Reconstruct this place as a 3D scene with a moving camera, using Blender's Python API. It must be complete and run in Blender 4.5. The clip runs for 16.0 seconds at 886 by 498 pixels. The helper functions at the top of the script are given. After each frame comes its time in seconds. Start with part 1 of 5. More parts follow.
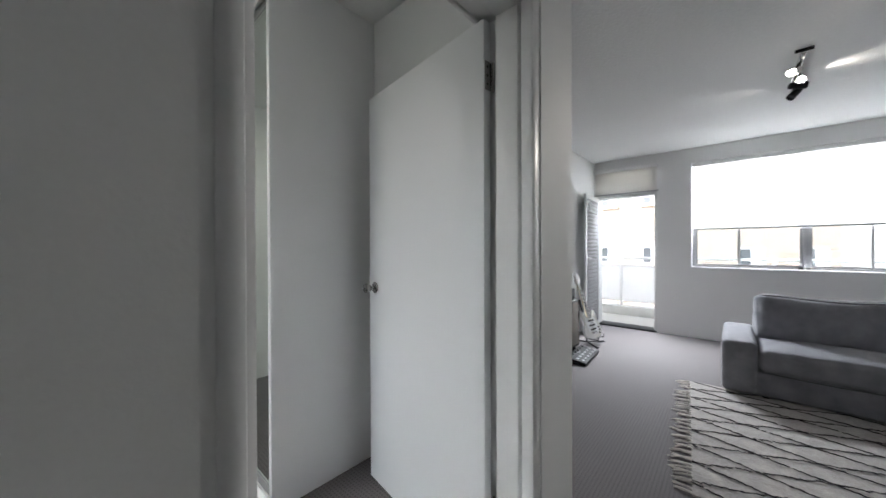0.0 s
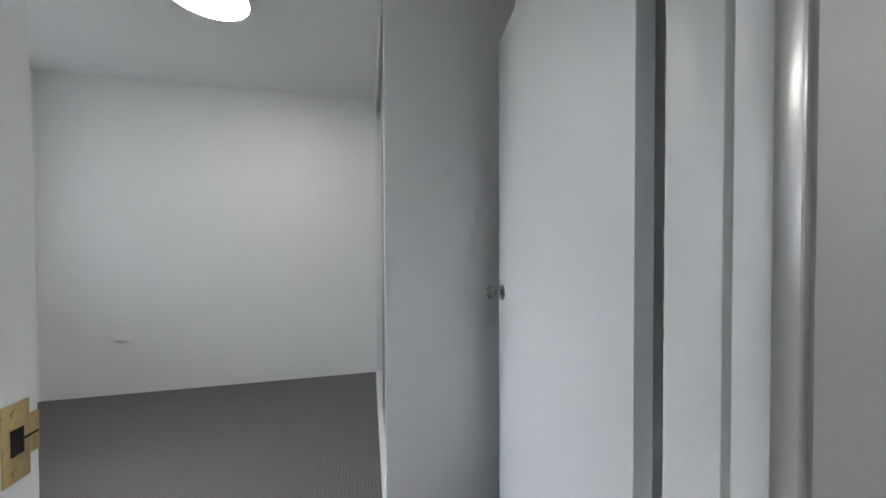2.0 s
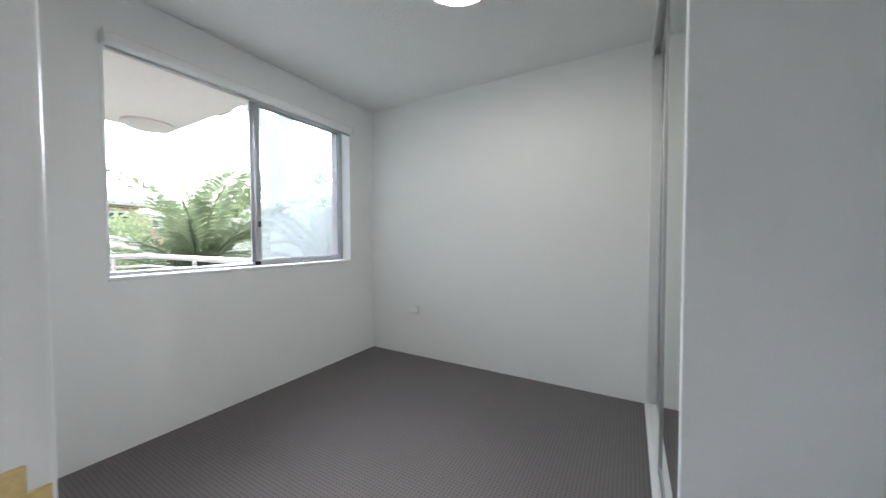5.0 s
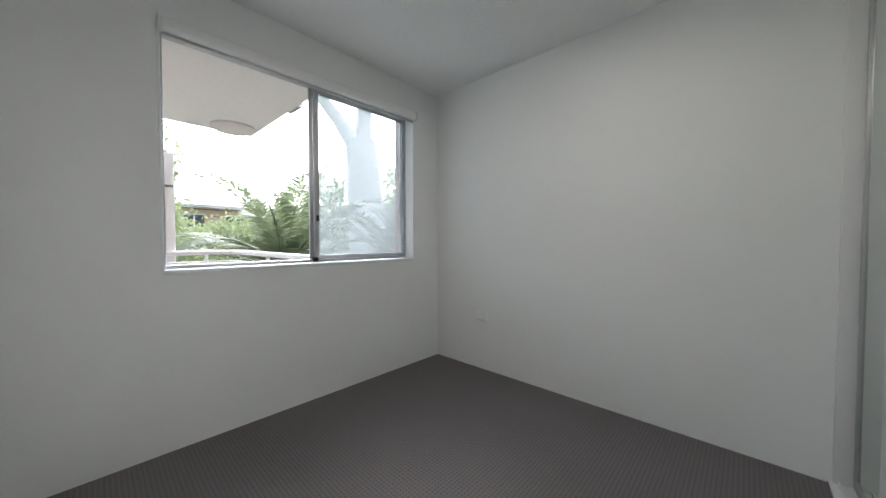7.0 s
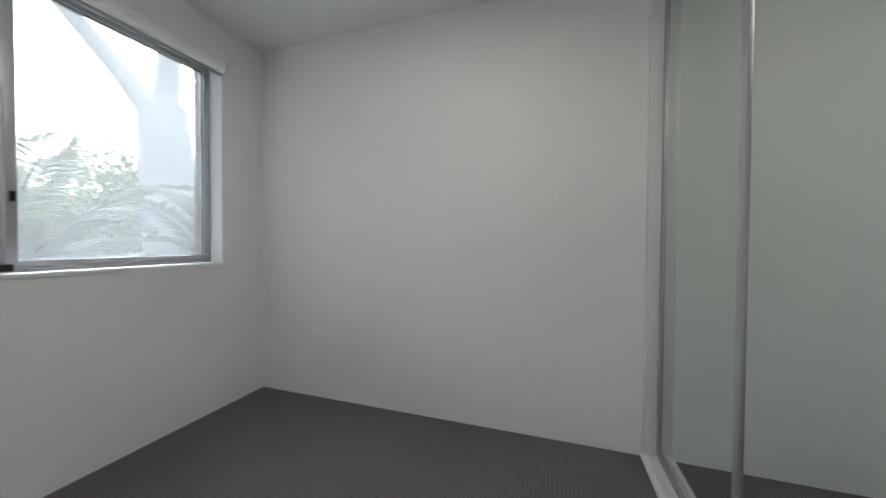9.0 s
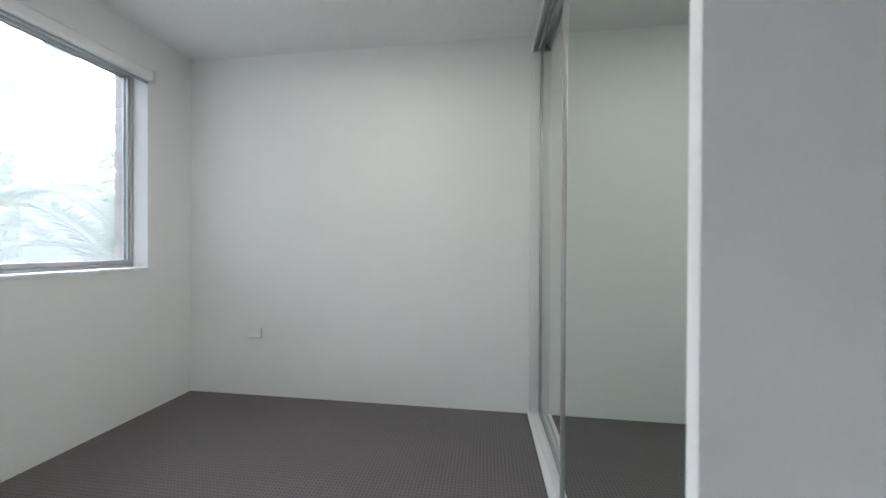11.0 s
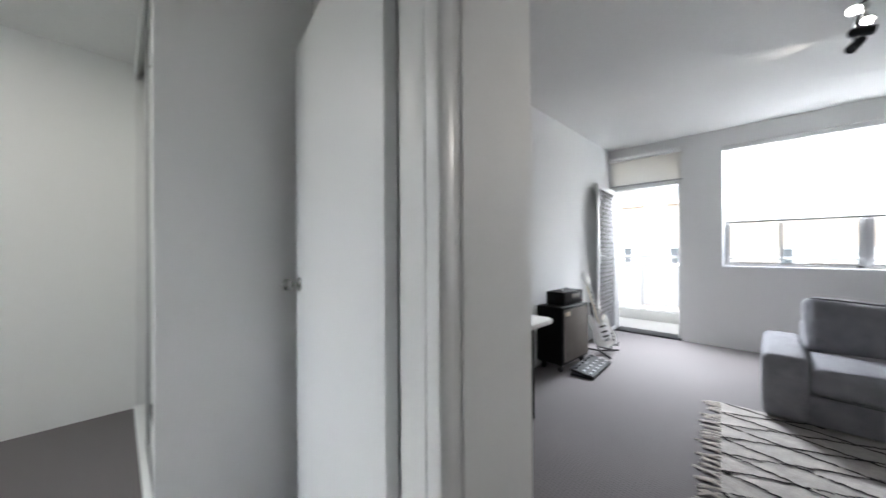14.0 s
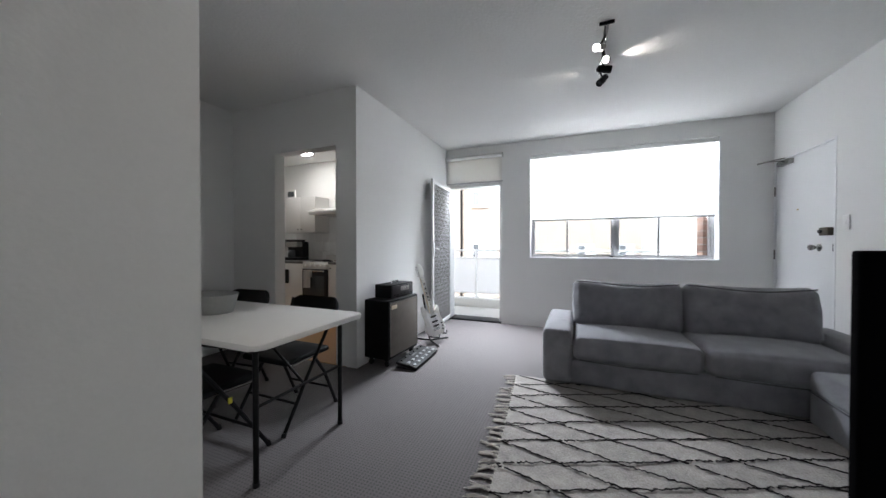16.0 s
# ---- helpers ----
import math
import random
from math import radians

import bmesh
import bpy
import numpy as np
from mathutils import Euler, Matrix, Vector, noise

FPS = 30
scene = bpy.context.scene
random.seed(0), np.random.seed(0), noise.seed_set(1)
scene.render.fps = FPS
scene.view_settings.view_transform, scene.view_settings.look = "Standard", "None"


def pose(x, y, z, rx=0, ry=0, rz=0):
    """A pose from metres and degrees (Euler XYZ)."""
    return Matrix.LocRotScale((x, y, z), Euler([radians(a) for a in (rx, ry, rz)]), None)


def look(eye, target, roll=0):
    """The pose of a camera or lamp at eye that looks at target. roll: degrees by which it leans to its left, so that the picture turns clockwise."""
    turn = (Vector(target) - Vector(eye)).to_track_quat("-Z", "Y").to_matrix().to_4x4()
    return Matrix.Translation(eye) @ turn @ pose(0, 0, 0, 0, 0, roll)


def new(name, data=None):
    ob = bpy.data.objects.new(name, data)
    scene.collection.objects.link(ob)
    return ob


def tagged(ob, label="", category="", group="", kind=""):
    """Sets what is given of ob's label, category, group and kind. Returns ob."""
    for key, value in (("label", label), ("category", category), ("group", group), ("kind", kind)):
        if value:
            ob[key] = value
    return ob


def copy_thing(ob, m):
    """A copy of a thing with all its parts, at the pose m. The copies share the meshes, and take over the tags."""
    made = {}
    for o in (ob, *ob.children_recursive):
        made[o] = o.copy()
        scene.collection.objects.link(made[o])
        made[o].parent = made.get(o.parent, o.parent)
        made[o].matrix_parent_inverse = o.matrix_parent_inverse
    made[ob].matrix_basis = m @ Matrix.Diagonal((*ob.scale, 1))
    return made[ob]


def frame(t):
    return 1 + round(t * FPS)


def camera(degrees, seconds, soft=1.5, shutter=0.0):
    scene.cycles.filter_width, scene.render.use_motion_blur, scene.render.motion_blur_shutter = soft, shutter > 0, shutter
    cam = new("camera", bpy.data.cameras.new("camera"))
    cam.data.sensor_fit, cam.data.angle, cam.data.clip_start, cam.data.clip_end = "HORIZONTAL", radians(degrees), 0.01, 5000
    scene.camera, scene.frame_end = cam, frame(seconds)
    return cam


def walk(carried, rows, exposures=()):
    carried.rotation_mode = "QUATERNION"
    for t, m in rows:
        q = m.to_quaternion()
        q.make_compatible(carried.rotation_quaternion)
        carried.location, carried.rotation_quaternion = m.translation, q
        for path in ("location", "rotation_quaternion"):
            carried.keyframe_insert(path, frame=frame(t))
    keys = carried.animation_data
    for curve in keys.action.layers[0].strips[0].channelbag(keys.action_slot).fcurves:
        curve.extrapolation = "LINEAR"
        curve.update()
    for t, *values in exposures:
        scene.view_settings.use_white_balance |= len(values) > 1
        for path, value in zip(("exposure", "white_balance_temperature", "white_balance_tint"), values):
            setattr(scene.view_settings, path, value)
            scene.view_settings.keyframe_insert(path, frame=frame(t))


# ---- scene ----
cam = camera(107.3, 16.0, soft=1.5, shutter=0.3)
PATH = [
    (0, (0.221, 0.094, 1.247), (1.719, 1.420, 1.236), -0.2),
    (0.5, (0.376, 0.156, 1.216), (1.680, 1.673, 1.212), -0.4),
    (1, (0.522, 0.221, 1.224), (1.608, 1.900, 1.205), -0.5),
    (1.5, (0.616, 0.280, 1.221), (1.456, 2.095, 1.201), -0.2),
    (2, (0.757, 0.302, 1.229), (1.200, 2.253, 1.196), -0.2),
    (2.5, (0.852, 0.282, 1.227), (0.911, 2.281, 1.191), -0.1),
    (3, (0.892, 0.291, 1.231), (0.622, 2.273, 1.186), -0.0),
    (3.5, (0.868, 0.380, 1.212), (0.418, 2.329, 1.164), 0.2),
    (4, (0.807, 0.520, 1.217), (0.212, 2.428, 1.157), 0.2),
    (4.5, (0.765, 0.626, 1.213), (-0.001, 2.472, 1.149), 0.0),
    (5, (0.711, 0.734, 1.199), (-0.286, 2.467, 1.137), -0.2),
    (5.2, (0.712, 0.789, 1.199), (-0.391, 2.456, 1.128), -0.1),
    (7.3, (0.486, 1.169, 1.141), (-0.878, 2.631, 1.089), 0.0),
    (7.5, (0.480, 1.213, 1.134), (-0.859, 2.699, 1.086), -0.1),
    (8, (0.424, 1.328, 1.131), (-0.768, 2.933, 1.081), -0.1),
    (8.5, (0.288, 1.408, 1.157), (-0.602, 3.197, 1.099), 0.6),
    (9, (0.335, 1.508, 1.132), (-0.282, 3.411, 1.095), 0.4),
    (9.2, (0.305, 1.529, 1.120), (-0.193, 3.466, 1.095), 0.6),
    (11.3, (0.581, 1.099, 1.147), (0.329, 3.083, 1.135), 0.3),
    (11.5, (0.625, 1.035, 1.154), (0.372, 3.019, 1.138), 0.3),
    (12, (0.710, 0.854, 1.147), (0.532, 2.846, 1.136), 0.4),
    (12.5, (0.731, 0.655, 1.152), (0.766, 2.655, 1.148), 0.6),
    (13, (0.723, 0.458, 1.162), (1.128, 2.417, 1.167), 0.5),
    (13.5, (0.678, 0.282, 1.178), (1.594, 2.060, 1.180), 0.1),
    (14, (0.732, 0.110, 1.178), (2.144, 1.526, 1.180), -0.3),
    (14.5, (0.810, -0.037, 1.182), (2.511, 1.014, 1.175), -0.2),
    (15, (0.886, -0.139, 1.168), (2.689, 0.727, 1.150), -0.3),
    (15.5, (0.984, -0.140, 1.139), (2.822, 0.647, 1.122), -0.3),
    (16, (1.125, -0.097, 1.129), (2.976, 0.660, 1.107), -0.0),
]
EXPOSURES = [(t, stops, kelvin, 10) for t, stops, kelvin in ((0.0, 3.0, 6050), (1.0, 2.85, 6050), (1.5, 2.85, 5850), (2.0, 3.1, 5850), (2.5, 3.3, 5850), (3.5, 3.4, 5850), (4.5, 3.4, 5850), (5.0, 3.25, 5850), (7.5, 2.74, 6020), (8.5, 2.72, 6000), (9.0, 2.82, 6020), (11.5, 3.45, 5880), (12.0, 3.52, 5880), (12.5, 3.45, 5880), (13.0, 3.35, 5850), (13.5, 3.45, 5950), (14.0, 3.32, 6000), (14.5, 3.15, 6000), (15.0, 3.02, 6000), (15.5, 3.0, 5980), (16.0, 2.95, 5980))]
walk(cam, [(t, look(eye, target, roll)) for t, eye, target, roll in PATH], EXPOSURES)

# ---- light ----
world = bpy.data.worlds.new("overcast_sky")
scene.world = world
world.use_nodes = True
wn, wl = world.node_tree.nodes, world.node_tree.links
sky = wn.new("ShaderNodeTexSky")
sky.sky_type, sky.sun_disc = "NISHITA", False
sky.sun_elevation, sky.sun_rotation = radians(36), radians(302)
sky.air_density, sky.dust_density, sky.ozone_density = 1.0, 6.0, 1.0
soft_sky = wn.new("ShaderNodeHueSaturation")
soft_sky.inputs["Saturation"].default_value = 0.35
wl.new(sky.outputs[0], soft_sky.inputs["Color"])
wl.new(soft_sky.outputs[0], wn["Background"].inputs["Color"])
wn["Background"].inputs["Strength"].default_value = 0.10

sun = new("sun", bpy.data.lights.new("sun", "SUN"))
sun.data.energy, sun.data.angle, sun.data.color = 0.75, radians(76), (0.84, 0.93, 1.0)
sun.matrix_world = look((-6.86, 4.29, 5.88), (0, 0, 0))


def spot(eye, target, watts, degrees):
    lamp = new("spot_beam", bpy.data.lights.new("spot_beam", "SPOT"))
    lamp.data.energy, lamp.data.spot_size, lamp.data.spot_blend = watts, radians(degrees), 1.0
    lamp.data.color, lamp.data.shadow_soft_size = (1.0, 0.9, 0.76), 0.02
    lamp.matrix_world = look(eye, target)


spot((3.60, -0.38, 2.465), (1.3, -0.4, 1.9), 1.0, 70)
spot((3.78, -0.38, 2.455), (1.9, 0.75, 1.3), 9, 54)
# two added beams for the ceiling streaks; the heads beside them are unlit
spot((3.95, -0.37, 2.528), (3.88, -1.25, 2.635), 0.7, 80)
spot((4.13, -0.19, 2.525), (4.15, 0.8, 2.61), 0.4, 60)


# daylight standing behind the drawn part of the living room blind
day = new("window_daylight", bpy.data.lights.new("window_daylight", "AREA"))
day.data.shape, day.data.size, day.data.size_y = "RECTANGLE", 2.1, 0.76
day.data.energy, day.data.color = 16, (1.0, 0.98, 0.96)
day.matrix_world = look((6.07, -0.56, 1.89), (5.0, -0.56, 1.89))

# added strip lamp under the transom, stands in for sky light through the doorway
door_day = new("doorway_daylight", bpy.data.lights.new("doorway_daylight", "AREA"))
door_day.data.shape, door_day.data.size, door_day.data.size_y = "RECTANGLE", 0.74, 0.10
door_day.data.energy, door_day.data.color = 8, (0.97, 0.99, 1.0)
door_day.data.spread = radians(95)
door_day.matrix_world = look((5.93, 1.315, 1.985), (4.7, 0.75, 0.2))


# ---- materials ----
def material(name, colour, rough=0.6, metal=0.0, spread=0.08, scale=3.0, bump=0.0, fine=80.0, mix=None, coat=0.0, sheen=0.0, spec=0.5):
    """Two scales of variation in colour, grain in the relief."""
    m = bpy.data.materials.new(name)
    m.use_nodes = True
    n, l = m.node_tree.nodes, m.node_tree.links
    b = n["Principled BSDF"]
    b.inputs["Roughness"].default_value, b.inputs["Metallic"].default_value = rough, metal
    b.inputs["Coat Weight"].default_value, b.inputs["Sheen Weight"].default_value = coat, sheen
    b.inputs["Specular IOR Level"].default_value = spec
    tc = n.new("ShaderNodeTexCoord")
    big, small = n.new("ShaderNodeTexNoise"), n.new("ShaderNodeTexNoise")
    big.inputs["Scale"].default_value, small.inputs["Scale"].default_value = scale, fine
    big.inputs["Detail"].default_value, small.inputs["Detail"].default_value = 5, 3
    for t in (big, small):
        l.new(tc.outputs["Object"], t.inputs["Vector"])
    add = n.new("ShaderNodeMath")
    add.operation = "ADD"
    l.new(big.outputs["Fac"], add.inputs[0]), l.new(small.outputs["Fac"], add.inputs[1])
    ramp = n.new("ShaderNodeMapRange")
    ramp.inputs["From Min"].default_value, ramp.inputs["From Max"].default_value = 0.6, 1.4
    l.new(add.outputs[0], ramp.inputs["Value"])
    blend = n.new("ShaderNodeMix")
    blend.data_type = "RGBA"
    low = mix or tuple(c * (1 - spread) for c in colour)
    high = colour if mix else tuple(min(1, c * (1 + spread)) for c in colour)
    blend.inputs["A"].default_value, blend.inputs["B"].default_value = (*low, 1), (*high, 1)
    l.new(ramp.outputs[0], blend.inputs["Factor"])
    l.new(blend.outputs["Result"], b.inputs["Base Color"])
    rr = n.new("ShaderNodeMapRange")
    rr.inputs["To Min"].default_value, rr.inputs["To Max"].default_value = max(0.02, rough * 0.85), min(1, rough * 1.15)
    l.new(big.outputs["Fac"], rr.inputs["Value"]), l.new(rr.outputs[0], b.inputs["Roughness"])
    if bump:
        bp = n.new("ShaderNodeBump")
        bp.inputs["Strength"].default_value, bp.inputs["Distance"].default_value = bump, 0.004
        l.new(small.outputs["Fac"], bp.inputs["Height"]), l.new(bp.outputs[0], b.inputs["Normal"])
    return m


def lamp_material(name, colour, strength):
    m = bpy.data.materials.new(name)
    m.use_nodes = True
    b = m.node_tree.nodes["Principled BSDF"]
    b.inputs["Emission Color"].default_value, b.inputs["Emission Strength"].default_value = (*colour, 1), strength
    b.inputs["Base Color"].default_value = (0.8, 0.8, 0.8, 1)
    return m


def pane_material(name, haze):
    """Thin window glass: clear with a sheen, and a pale veil where haze is given."""
    m = bpy.data.materials.new(name)
    m.use_nodes = True
    n, l = m.node_tree.nodes, m.node_tree.links
    n.remove(n["Principled BSDF"])
    clear, gloss, veil = n.new("ShaderNodeBsdfTransparent"), n.new("ShaderNodeBsdfGlossy"), n.new("ShaderNodeBsdfTranslucent")
    clear.inputs["Color"].default_value = (0.94, 0.96, 0.96, 1)
    gloss.inputs["Roughness"].default_value = 0.02
    veil.inputs["Color"].default_value = (0.26, 0.275, 0.29, 1)
    facing, steep, f = n.new("ShaderNodeLayerWeight"), n.new("ShaderNodeMath"), n.new("ShaderNodeMath")
    facing.inputs["Blend"].default_value, steep.operation, f.operation = 0.5, "POWER", "MULTIPLY_ADD"
    steep.inputs[1].default_value, f.inputs[1].default_value, f.inputs[2].default_value = 5.0, 0.8, 0.035
    l.new(facing.outputs["Facing"], steep.inputs[0]), l.new(steep.outputs[0], f.inputs[0])
    mix1, mix2 = n.new("ShaderNodeMixShader"), n.new("ShaderNodeMixShader")
    noise_t = n.new("ShaderNodeTexNoise")
    noise_t.inputs["Scale"].default_value, noise_t.inputs["Detail"].default_value = 2.5, 6
    tc, rng = n.new("ShaderNodeTexCoord"), n.new("ShaderNodeMapRange")
    l.new(tc.outputs["Object"], noise_t.inputs["Vector"]), l.new(noise_t.outputs["Fac"], rng.inputs["Value"])
    rng.inputs["To Min"].default_value, rng.inputs["To Max"].default_value = haze * 0.7, haze * 1.3
    l.new(rng.outputs[0], mix1.inputs[0]), l.new(clear.outputs[0], mix1.inputs[1]), l.new(veil.outputs[0], mix1.inputs[2])
    l.new(f.outputs[0], mix2.inputs[0]), l.new(mix1.outputs[0], mix2.inputs[1]), l.new(gloss.outputs[0], mix2.inputs[2])
    l.new(mix2.outputs[0], n["Material Output"].inputs["Surface"])
    return m


def blind_material(name, colour, through_share):
    m = bpy.data.materials.new(name)
    m.use_nodes = True
    n, l = m.node_tree.nodes, m.node_tree.links
    n.remove(n["Principled BSDF"])
    d, t, mx = n.new("ShaderNodeBsdfDiffuse"), n.new("ShaderNodeBsdfTranslucent"), n.new("ShaderNodeMixShader")
    weave, tc, mixc = n.new("ShaderNodeTexNoise"), n.new("ShaderNodeTexCoord"), n.new("ShaderNodeMix")
    mixc.data_type = "RGBA"
    weave.inputs["Scale"].default_value, weave.inputs["Detail"].default_value = 60, 4
    l.new(tc.outputs["Object"], weave.inputs["Vector"]), l.new(weave.outputs["Fac"], mixc.inputs["Factor"])
    mixc.inputs["A"].default_value, mixc.inputs["B"].default_value = (*(c * 0.93 for c in colour), 1), (*colour, 1)
    l.new(mixc.outputs["Result"], d.inputs["Color"]), l.new(mixc.outputs["Result"], t.inputs["Color"])
    mx.inputs[0].default_value = through_share
    l.new(d.outputs[0], mx.inputs[1]), l.new(t.outputs[0], mx.inputs[2]), l.new(mx.outputs[0], n["Material Output"].inputs["Surface"])
    return m


def carpet_material():
    """Grey loop carpet: small dark squares in rows, tufted relief."""
    m = material("carpet", (0.134, 0.118, 0.117), 0.95, spread=0.16, scale=1.6, fine=260, bump=0.6, sheen=0.15)
    n, l = m.node_tree.nodes, m.node_tree.links
    b = n["Principled BSDF"]
    tc, sep = n.new("ShaderNodeTexCoord"), n.new("ShaderNodeSeparateXYZ")
    l.new(tc.outputs["Object"], sep.inputs[0])
    waves = []
    for axis in ("X", "Y"):
        k, s = n.new("ShaderNodeMath"), n.new("ShaderNodeMath")
        k.operation, k.inputs[1].default_value, s.operation = "MULTIPLY", 2 * math.pi / 0.019, "SINE"
        l.new(sep.outputs[axis], k.inputs[0]), l.new(k.outputs[0], s.inputs[0])
        waves.append(s)
    low = n.new("ShaderNodeMath")
    low.operation = "MINIMUM"
    l.new(waves[0].outputs[0], low.inputs[0]), l.new(waves[1].outputs[0], low.inputs[1])
    rng = n.new("ShaderNodeMapRange")
    rng.inputs["From Min"].default_value, rng.inputs["From Max"].default_value = -0.35, 0.45
    rng.inputs["To Min"].default_value, rng.inputs["To Max"].default_value = 1.04, 0.55
    l.new(low.outputs[0], rng.inputs["Value"])
    old = b.inputs["Base Color"].links[0].from_socket
    mul = n.new("ShaderNodeMix")
    mul.data_type, mul.blend_type = "RGBA", "MULTIPLY"
    mul.inputs["Factor"].default_value = 1.0
    l.new(old, mul.inputs["A"]), l.new(rng.outputs[0], mul.inputs["B"]), l.new(mul.outputs["Result"], b.inputs["Base Color"])
    return m


def mesh_screen_material():
    """Fine wire mesh: half of it is holes."""
    m = bpy.data.materials.new("grey_insect_mesh")
    m.use_nodes = True
    n, l = m.node_tree.nodes, m.node_tree.links
    n.remove(n["Principled BSDF"])
    d, t, mx = n.new("ShaderNodeBsdfDiffuse"), n.new("ShaderNodeBsdfTransparent"), n.new("ShaderNodeMixShader")
    d.inputs["Color"].default_value, mx.inputs[0].default_value = (0.17, 0.155, 0.145, 1), 0.75
    l.new(d.outputs[0], mx.inputs[2]), l.new(t.outputs[0], mx.inputs[1]), l.new(mx.outputs[0], n["Material Output"].inputs["Surface"])
    return m


def brick_material(name, a, b2, mortar, width=0.24, height=0.086):
    """Brickwork of a wall that stays far off."""
    m = material(name, a, 0.9, spread=0.1, bump=0.3)
    n, l = m.node_tree.nodes, m.node_tree.links
    t, tc = n.new("ShaderNodeTexBrick"), n.new("ShaderNodeTexCoord")
    sep, com = n.new("ShaderNodeSeparateXYZ"), n.new("ShaderNodeCombineXYZ")
    l.new(tc.outputs["Object"], sep.inputs[0]), l.new(sep.outputs["Y"], com.inputs["X"]), l.new(sep.outputs["Z"], com.inputs["Y"])
    l.new(com.outputs[0], t.inputs["Vector"])
    for key, v in (("Color1", (*a, 1)), ("Color2", (*b2, 1)), ("Mortar", (*mortar, 1)), ("Scale", 1.0), ("Mortar Size", 0.008), ("Brick Width", width), ("Row Height", height)):
        t.inputs[key].default_value = v
    l.new(t.outputs["Color"], n["Principled BSDF"].inputs["Base Color"])
    return m


def leafy(m, share):
    """Thin leaves let part of the light through."""
    n, l = m.node_tree.nodes, m.node_tree.links
    b = n["Principled BSDF"]
    t, mx = n.new("ShaderNodeBsdfTranslucent"), n.new("ShaderNodeMixShader")
    l.new(b.inputs["Base Color"].links[0].from_socket, t.inputs["Color"])
    mx.inputs[0].default_value = share
    l.new(b.outputs[0], mx.inputs[1]), l.new(t.outputs[0], mx.inputs[2])
    l.new(mx.outputs[0], n["Material Output"].inputs["Surface"])
    return m


def varied(m, amount):
    """Pieces of one kind differ a little from one another."""
    n, l = m.node_tree.nodes, m.node_tree.links
    b = n["Principled BSDF"]
    old, info, hsv, rng = b.inputs["Base Color"].links[0].from_socket, n.new("ShaderNodeObjectInfo"), n.new("ShaderNodeHueSaturation"), n.new("ShaderNodeMapRange")
    rng.inputs["To Min"].default_value, rng.inputs["To Max"].default_value = 1 - amount, 1 + amount
    l.new(info.outputs["Random"], rng.inputs["Value"]), l.new(rng.outputs[0], hsv.inputs["Value"])
    l.new(old, hsv.inputs["Color"]), l.new(hsv.outputs[0], b.inputs["Base Color"])
    return m


PAINT = material("wall_paint", (0.86, 0.86, 0.85), 0.62, spread=0.02, scale=1.3, fine=140, bump=0.10)
CEILING = material("ceiling_texture_paint", (0.83, 0.83, 0.82), 0.8, spread=0.025, scale=2, fine=48, bump=0.95)
GLOSS = material("satin_door_enamel", (0.86, 0.87, 0.88), 0.44, spread=0.015, scale=2, fine=160, bump=0.03)
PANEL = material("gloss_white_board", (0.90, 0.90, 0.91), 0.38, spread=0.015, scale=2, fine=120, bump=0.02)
JAMB = material("gloss_trim_enamel", (0.84, 0.84, 0.835), 0.36, spread=0.02, scale=6, fine=120, bump=0.05)
CARPET = carpet_material()
TIMBER = material("warm_timber_floor", (0.50, 0.28, 0.12), 0.4, spread=0.2, scale=1.5, fine=40, mix=(0.38, 0.19, 0.08))
SOFA = material("grey_woven_upholstery", (0.240, 0.237, 0.260), 0.95, spread=0.42, scale=9, fine=500, bump=0.6, sheen=0.4)
# real piping on the back cushions, painted gap shade under the seats
PIPING_AND_GAP = material("dark_grey_piping_and_gap_shade", (0.10, 0.10, 0.11), 0.9, spread=0.1, fine=300)
WOOL = material("cream_wool_pile", (0.47, 0.43, 0.39), 0.97, scale=14, fine=90, bump=1.0, sheen=0.25, mix=(0.22, 0.203, 0.187))
YARN = material("black_wool_yarn", (0.018, 0.017, 0.018), 0.95, spread=0.3, fine=240, bump=0.6)
TASSEL = material("cream_cotton_fringe", (0.56, 0.52, 0.47), 0.95, spread=0.15, scale=20, fine=200)
BLACK_STEEL = material("black_powder_coat", (0.008, 0.008, 0.0085), 0.45, spec=0.16, spread=0.2, fine=150)
BLACK_PLASTIC = material("black_plastic", (0.010, 0.010, 0.011), 0.38, spec=0.28, spread=0.15, fine=200)
BLACK_PAD = material("black_vinyl_pad", (0.008, 0.008, 0.0085), 0.6, spec=0.14, spread=0.2, scale=8, fine=120, bump=0.1)
SCREEN_BACK = material("matt_black_casing", (0.0025, 0.0025, 0.003), 0.75, spec=0.02, spread=0.1, fine=220)
TOLEX = material("black_tolex", (0.006, 0.006, 0.0065), 0.65, spec=0.12, spread=0.3, scale=12, fine=320, bump=0.5)
GRILLE = material("taupe_grille_cloth", (0.15, 0.13, 0.11), 0.9, spread=0.2, scale=15, fine=420, bump=0.5)
SILVER = material("brushed_nickel", (0.34, 0.335, 0.32), 0.22, 1.0, spread=0.08, scale=12, fine=220)
CHROME = material("chrome", (0.72, 0.72, 0.72), 0.12, 1.0, spread=0.03)
BRASS = material("tarnished_brass", (0.62, 0.47, 0.22), 0.38, 1.0, spread=0.2, scale=25, fine=180, bump=0.1)
# near-black for the shade inside holes and slots; screws and keeper share it
DARK = material("dark_recess", (0.015, 0.014, 0.013), 0.8, spread=0.2)
MIRROR = material("mirror_glass", (0.68, 0.725, 0.69), 0.015, 1.0, spread=0.005)
ALU = material("mill_aluminium", (0.50, 0.50, 0.51), 0.42, 0.85, spread=0.08, scale=8, fine=150)
WHITE_ALU = material("white_powder_coat", (0.76, 0.76, 0.75), 0.4, spread=0.03, scale=8, fine=150)
